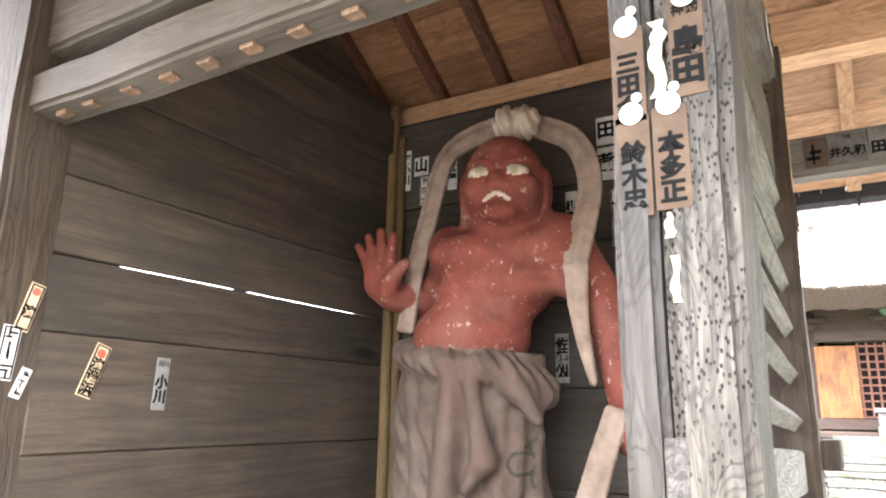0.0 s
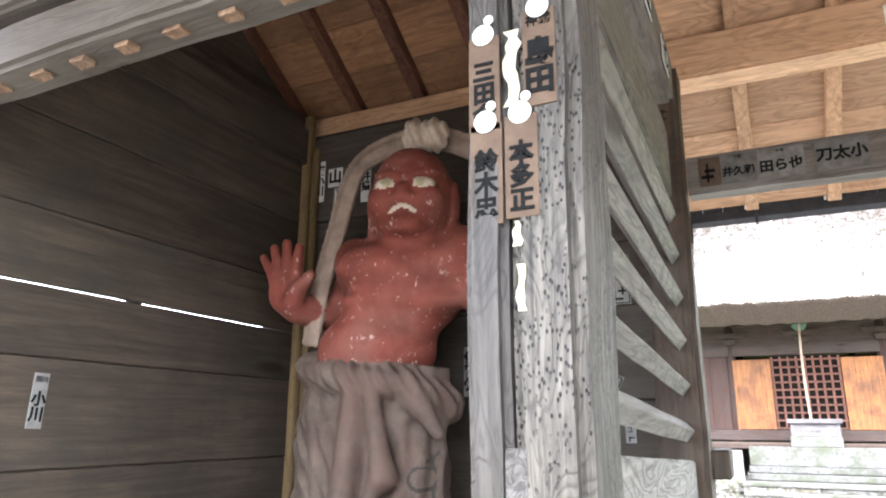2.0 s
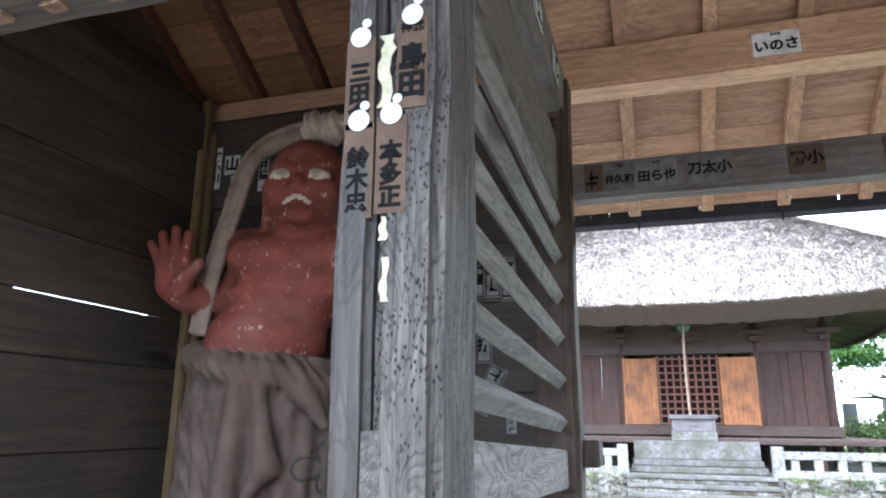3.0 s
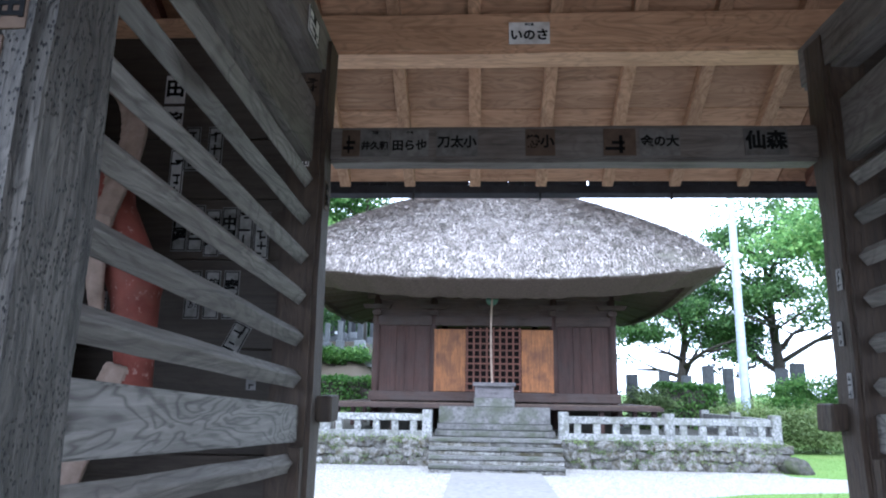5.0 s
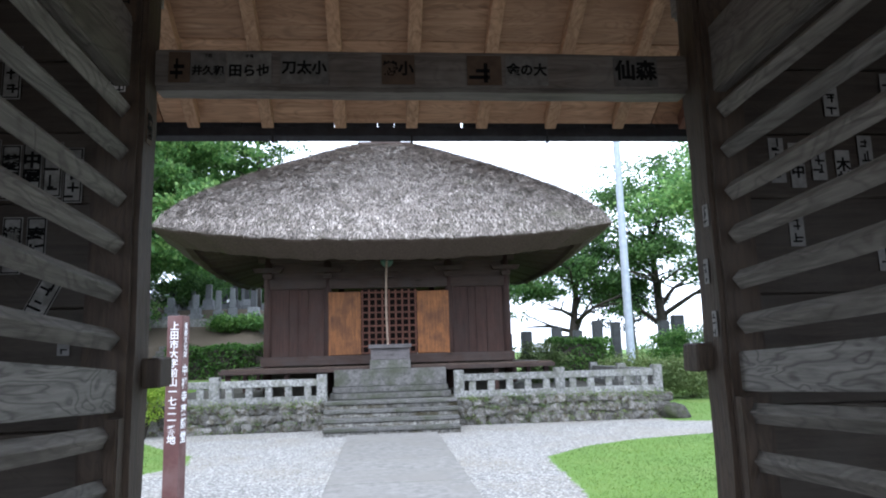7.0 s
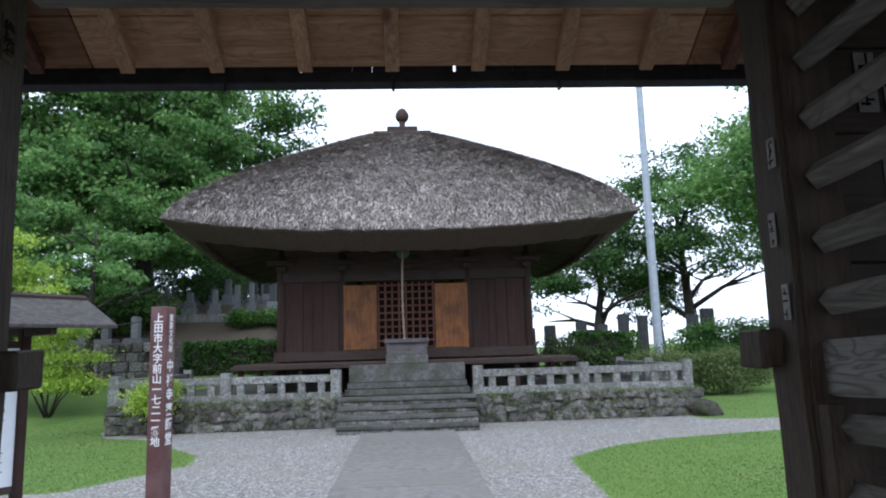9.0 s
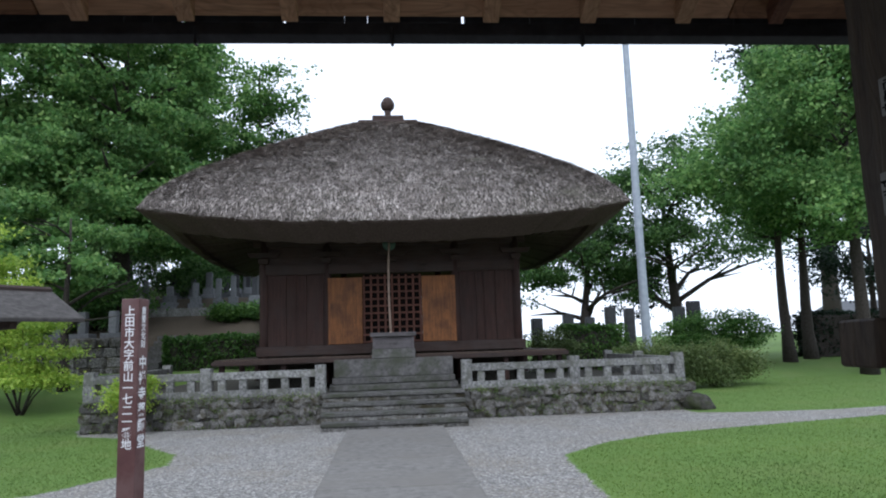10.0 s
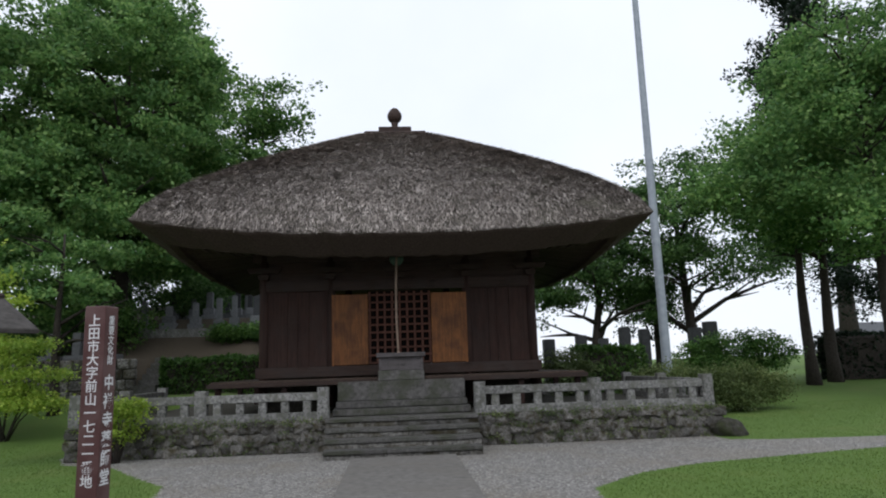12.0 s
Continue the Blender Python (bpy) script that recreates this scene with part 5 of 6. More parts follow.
def build_balustrade():
    rail = structure(thing("balustrade", (0, 13.65, 0.6), "pale lichen-spotted stone balustrade on the terrace wall", "balustrade"), "pale lichen-spotted stone balustrade on the terrace wall")
    rng = random.Random(4)

    def run(x0, x1, y0, y1):
        along_x = abs(x1 - x0) > abs(y1 - y0)
        length = abs(x1 - x0) if along_x else abs(y1 - y0)
        axis = "x" if along_x else "y"

        def piece(name, a, c, half, z0, z1):
            dims = (x0 + a, x0 + c, y0 - half, y0 + half) if along_x else (x0 - half, x0 + half, y0 + a, y0 + c)
            part(name, worn_beam(*dims, z0, z1, axis if c - a > 0.4 else "z", 0.012, 0.008, 8), STONE_PALE, rail)

        piece("top_rail", 0.09, length - 0.09, 0.075, 0.985, 1.145)
        piece("bottom_rail", 0.09, length - 0.09, 0.085, 0.58, 0.76)
        n = max(2, round((length - 0.2) / 0.43))
        for k in range(n):
            a = 0.1 + (length - 0.2) * (k + 0.5) / n
            piece("baluster", a - 0.08, a + 0.08, 0.055, 0.755, 0.99)

    def post(x, y):
        part("post", worn_beam(x - 0.115, x + 0.115, y - 0.11, y + 0.11, 0.58, 1.24, "z", 0.02, 0.012, 8), STONE_PALE, rail)

    for side in (-1, 1):
        for x in (1.585, 3.99, 6.38):
            post(side * x, 13.65)
    run(-6.38, -3.99, 13.65, 13.65)
    run(-3.99, -1.585, 13.65, 13.65)
    run(1.585, 3.99, 13.65, 13.65)
    run(3.99, 6.38, 13.65, 13.65)
    for side in (-1, 1):
        for y in (16.1, 18.6):
            post(side * 6.38, y)
        run(side * 6.38, side * 6.38, 13.65, 16.1)
        run(side * 6.38, side * 6.38, 16.1, 18.6)


build_balustrade()


BOULDER = plain("dark_mossy_rock", (0.012, 0.011, 0.008), (0.07, 0.066, 0.055), 12, 0.95, 0.8, 0.03, c3=(0.03, 0.036, 0.014), big=4)


def boulder():
    bm = bmesh.new()
    bmesh.ops.create_icosphere(bm, subdivisions=3, radius=0.5)
    for v in bm.verts:
        v.co *= 1 + 0.3 * noise.noise(v.co * 2.4) + 0.12 * noise.noise(v.co * 7)
        v.co = Vector((6.66 + v.co.x * 0.7, 13.35 + v.co.y * 0.55, 0.1 + v.co.z * 0.5))
    for f in bm.faces:
        f.smooth = True
    tagged(part("boulder", bm, BOULDER), "dark mossy boulder at the corner of the terrace wall", "boulder")


boulder()


# ---- signs ----
def build_sign_post():
    m = pose(-2.22, 4.60, 0, 0, 0, -10)
    post = thing("sign_post", (-2.22, 4.60, 0), "square maroon metal sign post with white lettering", "sign post")
    post.matrix_basis = m
    w = 0.078
    part("shaft", block(-w, w, -w, w, 0.02, 2.085, 0.004), SIGN_BROWN, post, m=m)
    part("base_stone", block(-0.22, 0.22, -0.2, 0.2, -0.03, 0.09, 0.03, 0.02), STONE_PALE, post, "pale stone foot", m=m)
    part("address_lettering", lettering("\n".join("上田市大字前山一七二一番地"), 0.092, 0.012, 0.99), SIGN_WHITE, post, "white vertical characters", m=m @ pose(0.0, -w - 0.0015, 1.43))
    part("title_lettering", lettering("\n".join("中禅寺薬師堂"), 0.115, 0.02, 1.12), SIGN_WHITE, post, "white vertical characters", m=m @ pose(w + 0.0015, 0, 1.22, 0, 0, 90))
    part("small_lettering", lettering("\n".join("重要文化財"), 0.07, 0.012, 1.0), SIGN_WHITE, post, m=m @ pose(w + 0.0015, 0, 1.84, 0, 0, 90))


build_sign_post()


def build_notice_board():
    m = pose(-3.5, 3.95, 0, 0, 0, 55)
    board = thing("notice_board", (-3.5, 3.95, 0), "roofed notice board with a white printed panel", "notice board")
    board.matrix_basis = m
    for x in (-0.72, 0.36):
        part("post", block(x, x + 0.08, -0.04, 0.04, 0, 1.9, 0.006), W_HALL_Z, board, m=m)
    for z in (0.55, 1.74):
        part("frame_rail", block(-0.64, 0.36, -0.03, 0.03, z, z + 0.06, 0.005), W_HALL_X, board, m=m)
    panel = part("panel", block(-0.64, 0.36, -0.015, 0.0, 0.61, 1.74, 0.001), BOARD_WHITE, board, "white enamel panel", m=m)
    rng = random.Random(6)
    text = bmesh.new()
    for k in range(24):
        z = 1.60 - 0.038 * k - (0.03 if k > 8 else 0)
        right = rng.uniform(0.15, 0.3)
        for _ in range(1):
            g = bmesh.ops.create_cube(text, size=1)["verts"]
            for v in g:
                v.co = Vector(((-0.55 + right) / 2 + v.co.x * (right + 0.55), -0.0165 + v.co.y * 0.001, z + v.co.z * (0.028 if k in (0, 9) else 0.008)))
    part("print_lines", text, GRAVE_PALE, panel, "rows of small grey print", m=m)
    for side in (-1, 1):
        bm = block(-1.15, 0.92, 0, 0.52, 0, 0.035, 0.006)
        for v in bm.verts:
            d = v.co.y
            v.co.y, v.co.z = side * d, v.co.z + 2.16 - 0.52 * d
        if side < 0:
            bmesh.ops.reverse_faces(bm, faces=bm.faces[:])
        part("roof_slope", bm, plain("worn_shingle", (0.03, 0.026, 0.023), (0.08, 0.073, 0.066), 18, 0.85, 0.5, 0.01), board, "dark shingled roof slope", m=m)
    part("roof_ridge", block(-1.15, 0.92, -0.05, 0.05, 2.15, 2.215, 0.02), W_HALL_X, board, m=m)
    for x in (-0.68, 0.40):
        part("roof_arm", block(x - 0.03, x + 0.03, -0.45, 0.45, 1.84, 1.91, 0.006), W_HALL_Y, board, m=m)


build_notice_board()

# ---- pole ----
pole = thing("utility_pole", (8.15, 20.0, 0), "tall tapered pale concrete utility pole", "utility pole")
part("shaft", joined("shaft", [tube([(8.15, 20.0, -0.3 + 1.5 * k) for k in range(11)], [0.155 - 0.0065 * k for k in range(11)], 20)]), CONCRETE, pole)

# ---- trees, hedges, bushes ----
tree_rng = np.random.default_rng(21)


def limbs(rng, base, height, radius, branches, spread, start=0.35, lean=(0, 0)):
    chunks = []
    top = Vector((base[0] + lean[0], base[1] + lean[1], base[2] + height))
    pts, rad = [], []
    for k in range(9):
        f = k / 8
        p = Vector(base).lerp(top, f) + Vector((math.sin(f * 5 + base[0]), math.cos(f * 4 + base[1]), 0)) * 0.03 * height * f * (1 - f)
        pts.append(p)
        rad.append(radius * (1.25 if k == 0 else 1) * (1 - 0.85 * f))
    chunks.append(tube(pts, rad, 9))
    ends = []
    for j in range(branches):
        f = start + (1 - start) * (j + 0.5) / branches * 0.9
        p = pts[0].lerp(top, f)
        a = rng.uniform(0, 2 * math.pi)
        length = spread * rng.uniform(0.7, 1.1) * (1.15 - 0.5 * f)
        d = Vector((math.cos(a), math.sin(a), rng.uniform(0.15, 0.7)))
        q = [p, p + d * length * 0.4 + Vector((0, 0, 0.05 * length)), p + d * length * 0.75, p + d * length + Vector((0, 0, -0.05 * length))]
        r = radius * 0.5 * (1.1 - 0.7 * f)
        chunks.append(tube(q, [r, r * 0.7, r * 0.42, r * 0.15], 6))
        ends.append(q[3])
        for s in (-1, 1):
            b = Vector((math.cos(a + s * 0.8), math.sin(a + s * 0.8), rng.uniform(0.1, 0.5)))
            chunks.append(tube([q[1], q[1] + b * length * 0.3, q[1] + b * length * 0.55], [r * 0.5, r * 0.3, r * 0.1], 5))
    return chunks


def tree(place, height, radius, balls, clumps, per, size, mat, label, branches=9, spread=4.0, start=0.3, clump_spread=0.5, shell=0.7, flat=0.5, lean=(0, 0), name="tree", category="tree", long=1.6, bough=0.62):
    """A tree: tapered trunk with limbs, and a crown of leaves round balls given from its foot."""
    z0 = float(ground_height(np.array(place[0]), np.array(place[1])))
    base = (place[0], place[1], z0 - 0.1)
    t = thing(name, (place[0], place[1], z0), label, category)
    part("trunk", joined("trunk", limbs(tree_rng, base, height, radius, branches, spread, start, lean)), BARK, t)
    shifted = [(b[0] + place[0], b[1] + place[1], b[2] + z0, *b[3:]) for b in balls]
    pts = clump_points(tree_rng, shifted, clumps, per, clump_spread * 0.62, shell, bough)
    part("crown", quads_mesh("crown", leaf_quads(tree_rng, pts, size, flat, long)), mat, t, "dense ragged foliage")
    return t


def hedge(name, x0, x1, y0, y1, z0, z1, n, size, mat, label, bumps=0.12):
    h = thing(name, ((x0 + x1) / 2, (y0 + y1) / 2, z0), label, name)
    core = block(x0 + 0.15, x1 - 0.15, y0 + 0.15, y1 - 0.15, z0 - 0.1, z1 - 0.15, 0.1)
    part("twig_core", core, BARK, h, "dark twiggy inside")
    rng = tree_rng
    p = rng.uniform((x0, y0, z0), (x1, y1, z1), (n, 3))
    face = rng.integers(0, 4, n)
    p[face == 0, 1] = y0 + np.abs(rng.normal(0, 0.08, (face == 0).sum()))
    p[face == 1, 2] = z1 - np.abs(rng.normal(0, 0.08, (face == 1).sum()))
    p[face == 2, 0] = np.where(rng.random((face == 2).sum()) < 0.5, x0, x1)
    wob = np.array([noise.noise(Vector((q[0] * 1.3, q[1] * 1.3, q[2] * 1.3))) for q in p])
    p += (wob * bumps)[:, None] * np.array([1, 1, 1.4]) + rng.normal(0, 0.03, (n, 3))
    part("foliage", quads_mesh("foliage", leaf_quads(rng, p, size, 0.3)), mat, h, "small clipped leaves")
    return h


def bush(name, x, y, balls, clumps, per, size, mat, label, spread=0.16, category="bush"):
    z0 = float(ground_height(np.array(x), np.array(y)))
    b = thing(name, (x, y, z0), label, category)
    stems = []
    for k in range(7):
        a = k * 0.9
        bx, by, bz = balls[k % len(balls)][:3]
        stems.append(tube([(x + 0.05 * math.cos(a), y + 0.05 * math.sin(a), z0 - 0.05), (x + bx * 0.5 + 0.1 * math.cos(a), y + by * 0.5 + 0.1 * math.sin(a), z0 + bz * 0.5), (x + bx + 0.3 * math.cos(a), y + by + 0.3 * math.sin(a), z0 + bz)], [0.03, 0.02, 0.007], 5))
    part("stem", joined("stem", stems), BARK, b)
    pts = clump_points(tree_rng, [(q[0] + x, q[1] + y, q[2] + z0, *q[3:]) for q in balls], clumps, per, spread, 0.3)
    part("foliage", quads_mesh("foliage", leaf_quads(tree_rng, pts, size, 0.55)), mat, b)
    return b


# left wood
tree((-11.4, 28), 12.5, 0.42, [(0, 0, 9, 4.6, 4, 4.2), (-2.6, -1, 7, 4, 3.4, 3.6), (1.7, -0.5, 7.0, 3.4, 3, 3.2), (0.5, -1.5, 4.6, 4.6, 3, 2.2), (1.0, 0, 11.6, 2.6, 2.4, 2.4)], 1000, 84, 0.125, LEAF_WOOD, "broad old tree with dense deep green leaves", branches=13, spread=4.6)
tree((-16.2, 27), 12, 0.4, [(0, 0, 9, 4.4, 4, 4.6), (1.8, -1, 6, 4, 3, 3.2), (-2, 0, 12, 3.6, 3.4, 3.4), (2.0, 0, 11.5, 3.0, 3, 3.0)], 760, 84, 0.132, LEAF_WOOD, "leafy green tree in the wood beside the graves", branches=11)
tree((-13.5, 34), 17, 0.45, [(0, 0, 13, 4.4, 4, 5.0), (2.6, -1, 9, 4, 3, 3.4), (-3, 0, 10, 4, 3.5, 4)], 560, 84, 0.16, LEAF_WOOD, "tall dark green tree behind the graves", branches=10)
tree((-9.6, 19.5), 5.2, 0.16, [(0, 0, 4.4, 2.4, 2, 1.1), (-1.8, -0.4, 3.6, 2.4, 2, 1.0), (-3.6, -0.5, 4.8, 2.6, 2.0, 1.2), (-4.5, 0, 7.0, 3.0, 2.4, 1.8)], 240, 80, 0.10, LEAF_WOOD, "slender spreading tree with light green leaves", branches=8, spread=2.2, clump_spread=0.3)
tree((-17.5, 40), 13, 0.4, [(0, 0, 6, 5, 3, 5), (6, 0, 4, 5, 3, 4), (-6, 0, 8, 5, 3, 5)], 620, 84, 0.16, LEAF_DEEP, "dense dark tree at the back of the wood", branches=10)
tree((-8.5, 40), 9, 0.3, [(0, 0, 4, 4, 3, 3.4), (3, 0, 2.6, 3, 2.4, 2.2), (-3, 0, 4, 3, 3, 3)], 420, 84, 0.15, LEAF_DEEP, "dense dark tree at the back of the wood", branches=8)
tree((-6.6, 33), 12, 0.22, [(0, 0, 10.8, 1.6, 1.4, 1.5), (0.8, 0, 9.0, 1.4, 1.2, 1.2), (-1.2, 0, 8.5, 2, 1.6, 2)], 259, 27, 0.136, LEAF_DEEP, "thin tree with sparse leaves above the roof line", branches=9, spread=1.8)
bush("maple", -9.3, 16.6, [(0.5, -0.2, 0.85, 1.1, 0.9, 0.1), (-0.6, 0, 1.15, 1.2, 1.0, 0.1), (0.5, 0.1, 1.5, 0.9, 0.8, 0.1), (-0.4, 0.2, 1.85, 1.0, 0.8, 0.1), (0.3, 0, 2.2, 0.7, 0.6, 0.1), (-1.3, 0, 2.5, 0.8, 0.7, 0.1)], 120, 80, 0.055, LEAF_MAPLE, "young maple with bright yellow-green leaves in tiers", 0.2, "maple")
bush("maple", -10.6, 17.2, [(0.3, 0, 1.0, 1.3, 1.0, 0.1), (-0.4, 0, 1.5, 1.1, 1.0, 0.1), (0.4, 0.2, 2.2, 0.9, 0.8, 0.1), (-0.3, 0.2, 2.8, 1.0, 0.8, 0.1), (0.5, 0.1, 3.3, 0.7, 0.6, 0.1)], 120, 80, 0.055, LEAF_MAPLE, "young maple with bright yellow-green leaves in tiers", 0.2, "maple")
bush("maple", -8.3, 11.7, [(0.7, 0, 3.3, 0.8, 0.7, 0.08), (-0.2, 0.1, 3.6, 1.0, 0.8, 0.08), (0.2, 0, 4.0, 0.8, 0.7, 0.08), (0.3, 0.1, 2.8, 0.8, 0.7, 0.08)], 80, 80, 0.055, LEAF_MAPLE, "taller maple with yellow-green leaves in flat tiers", 0.2, "maple")
bush("shrub", -5.35, 13.0, [(0, 0, 0.75, 0.5, 0.4, 0.38), (0.2, 0, 1.0, 0.35, 0.3, 0.2)], 81, 44, 0.041, LEAF_MAPLE, "yellow-green shrub growing against the balustrade", 0.12, "shrub")

# right side
tree((9.7, 33), 7.0, 0.30, [(-1.4, 0, 5.3, 2.6, 2.4, 1.3), (1.4, 0, 5.0, 2.6, 2.2, 1.2), (0, 0, 6.7, 3.0, 2.4, 1.4), (-3.4, 0, 3.9, 2.0, 1.8, 1.1), (3.2, 0, 4.2, 2.0, 1.8, 1.0)], 620, 38, 0.116, LEAF_MID, "spreading cherry tree with an open crown", branches=12, spread=4.2, start=0.22, shell=0.5, lean=(0.8, 0))
tree((14.6, 32), 9.5, 0.34, [(-1.4, 0, 8.2, 3.0, 2.6, 1.6), (1.6, 0, 7.4, 3.2, 2.6, 1.6), (0, 0, 9.8, 3.2, 2.6, 1.6), (2.8, 0, 5.4, 2.6, 2.0, 1.2), (-2.8, 0, 5.6, 2.2, 2.0, 1.2)], 669, 30, 0.122, LEAF_MID, "tall cherry tree with an open crown", branches=13, spread=4.6, start=0.22, shell=0.5, lean=(-0.6, 0))
tree((16.3, 21), 13.5, 0.26, [(-4.3, 0, 7.0, 1.6, 1.6, 1.2), (-2.9, 0, 8.7, 2.0, 2.0, 1.5), (-1.2, 0, 10.2, 2.4, 2.2, 1.8), (1.0, 0, 11.9, 3.0, 2.4, 2.0), (-1.8, -0.5, 6.0, 2.4, 2.2, 1.2), (1.6, 0, 7.6, 3.0, 2.4, 2.2), (3.2, 0, 9.8, 3.0, 2.5, 2.4)], 1250, 54, 0.105, LEAF_WOOD, "leafy tree with a dark straight trunk on the lawn", branches=14, spread=3.8, start=0.4)
tree((15.8, 24.8), 9.5, 0.24, [(0, 0, 7.0, 1.8, 1.6, 1.8), (-0.6, 0, 9, 1.8, 1.6, 1.6)], 280, 30, 0.122, LEAF_DEEP, "straight dark tree on the lawn", branches=8, spread=2.0, start=0.5)
tree((17.2, 25.6), 9.5, 0.26, [(0, 0, 7.4, 2.0, 1.6, 1.8), (0.6, 0, 9, 1.8, 1.6, 1.6)], 280, 30, 0.122, LEAF_DEEP, "straight dark tree on the lawn", branches=8, spread=2.0, start=0.5)
tree((31.5, 45), 40, 0.6, [(0.4 * math.sin(2.1 * k), 0, 9 + 2.6 * k, 5.6 - 0.25 * k, 5.0 - 0.25 * k, 1.5) for k in range(12)], 1500, 44, 0.2, LEAF_DARK, "tall dark cedar behind the lawn", branches=22, spread=4.6, start=0.15, flat=0.2, clump_spread=0.8)
tree((14.3, 36), 5.4, 0.3, [(0, 0, 3.4, 1.6, 1.5, 1.3), (0, 0, 4.4, 1.1, 1.0, 0.8)], 172, 30, 0.109, LEAF_DARK, "small round dark evergreen", branches=5, spread=1.2)
tree((23.5, 30), 7, 0.2, [(0, 0, 3.4, 2.2, 2, 0.5), (-1.0, 0, 4.6, 2.2, 2, 0.5), (0.5, 0, 5.8, 1.8, 1.6, 0.5)], 280, 30, 0.102, LEAF_DARK, "layered dark pine at the lawn's far edge", branches=8, spread=2.4)
hedge("hedge", 5.6, 7.6, 20.2, 21.6, 0.1, 2.0, 5200, 0.075, LEAF_HEDGE, "clipped green hedge before the graves")
hedge("hedge", -8.4, -3.8, 24.3, 25.3, 0.75, 2.15, 8000, 0.08, LEAF_HEDGE, "clipped dark green hedge below the graves")
hedge("hedge", 17.6, 25, 26, 27.6, 0.5, 2.4, 4500, 0.1, LEAF_DARK, "dense dark clipped hedge at the lawn's edge")
bush("bush", 8.0, 19.2, [(0, 0, 0.9, 1.1, 0.8, 0.6), (0.9, 0, 0.75, 0.9, 0.7, 0.5), (-0.8, 0, 0.8, 0.8, 0.6, 0.55)], 324, 37, 0.051, LEAF_BUSH, "loose olive-green bush beside the terrace")
bush("bush", 9.9, 19.4, [(0, 0, 0.85, 1.1, 0.8, 0.6), (0.9, 0, 0.65, 0.9, 0.7, 0.5), (-0.3, -0.6, 0.45, 0.8, 0.5, 0.4)], 324, 37, 0.051, LEAF_BUSH, "loose olive-green bush beside the terrace")
bush("bush", 12.6, 24.5, [(0, 0, 1.4, 1.6, 1.0, 0.8), (1.3, 0, 1.3, 1.2, 0.9, 0.8), (-1.2, 0, 1.3, 1.1, 0.9, 0.7)], 351, 37, 0.068, LEAF_DEEP, "green bush with bare stems on the lawn")
bush("bush", 4.9, 19.5, [(0, 0, 1.2, 0.8, 0.7, 0.8)], 148, 37, 0.054, LEAF_BUSH, "pale green bush beside the hall")


# ---- graves ----
def gravestone(x, y, h, w, mat, label, steps_n=2):
    z0 = float(ground_height(np.array(x), np.array(y)))
    g = thing("gravestone", (x, y, z0), label, "gravestone", "gravestones")
    z = z0 - 0.1
    for k in range(steps_n):
        s = w * (2.4 - 0.6 * k)
        part("plinth", block(x - s / 2, x + s / 2, y - s / 2, y + s / 2, z, z + 0.28, 0.02), GRAVE_PALE, g)
        z += 0.28
    part("shaft", block(x - w / 2, x + w / 2, y - w / 2, y + w / 2, z, z0 + h, 0.025, 0, 2), mat, g)
    return g


DARK_GRAVE, PALE_GRAVE = "upright polished black gravestone on a stepped plinth", "upright grey gravestone on a stepped plinth"
for x, y, h, w in ((5.8, 25.6, 2.9, 0.42), (7.3, 26.4, 2.8, 0.4), (8.4, 27, 2.5, 0.36), (9.3, 27, 3.0, 0.4), (10.2, 27.2, 2.9, 0.38), (4.9, 25.5, 2.9, 0.5), (13.2, 29, 3.0, 0.45), (13.9, 29, 3.3, 0.5), (7.9, 27.5, 2.3, 0.4)):
    gravestone(x, y, h * 0.8, w, GRAVE, DARK_GRAVE)
grave_rng = random.Random(31)
for row, y in enumerate((28.6, 30.2, 31.6, 33.2)):
    for k in range(7):
        x = -10.3 + 0.9 * k + grave_rng.uniform(-0.2, 0.2) + 0.3 * (row % 2)
        pale = grave_rng.random() < 0.4
        gravestone(x, y + grave_rng.uniform(-0.25, 0.25), grave_rng.uniform(0.8, 1.4), grave_rng.uniform(0.18, 0.28), GRAVE_PALE if pale else GRAVE, PALE_GRAVE if pale else DARK_GRAVE, 2)
for x, y in ((-11.6, 25.2), (-10.4, 25.0), (-12.6, 25.4)):
    gravestone(x, y, 1.0, 0.3, GRAVE_PALE, "small old weathered gravestone on the bank", 1)


def bank_wall():
    """The low rubble wall and the worn flight of steps at the foot of the grave bank."""
    wall = structure(thing("bank_wall", (-12, 24.3, 0.9), "low mossy rubble wall under the grave bank", "wall"), "low mossy rubble wall under the grave bank")
    rng = random.Random(5)
    for row in range(4):
        x = -16.5
        while x < -9.3:
            w = rng.uniform(0.3, 0.6)
            part("stone", block(x + 0.01, min(x + w, -9.2) - 0.01, 24.12 + 0.04 * row + rng.uniform(0, 0.05), 24.5, 0.75 + 0.36 * row, 1.10 + 0.36 * row, 0.04, 0.02), STONE, wall)
            x += w
    flight = structure(thing("bank_steps", (-8.9, 24.4, 0.9), "worn stone steps up the grave bank", "steps"), "worn stone steps up the grave bank")
    for k in range(7):
        part("tread", worn_beam(-9.18, -8.45, 23.7 + 0.4 * k, 24.25 + 0.4 * k, 0.7 + 0.2 * k, 1.04 + 0.2 * k, "x", 0.02, 0.015, 6), STONE_STEP, flight)
    kerb = structure(thing("grave_kerb", (-7.5, 27.6, 3.2), "grey stone kerb in front of the graves", "kerb"), "grey stone kerb in front of the graves")
    for k in range(7):
        x = -10.4 + 0.95 * k
        z = float(ground_height(np.array(x), np.array(28.1)))
        part("kerb_stone", worn_beam(x, x + 0.93, 28.0, 28.2, z - 0.3, z + 0.25 + rng.uniform(0, 0.05), "x", 0.015, 0.01, 5), STONE_PALE, kerb)


bank_wall()

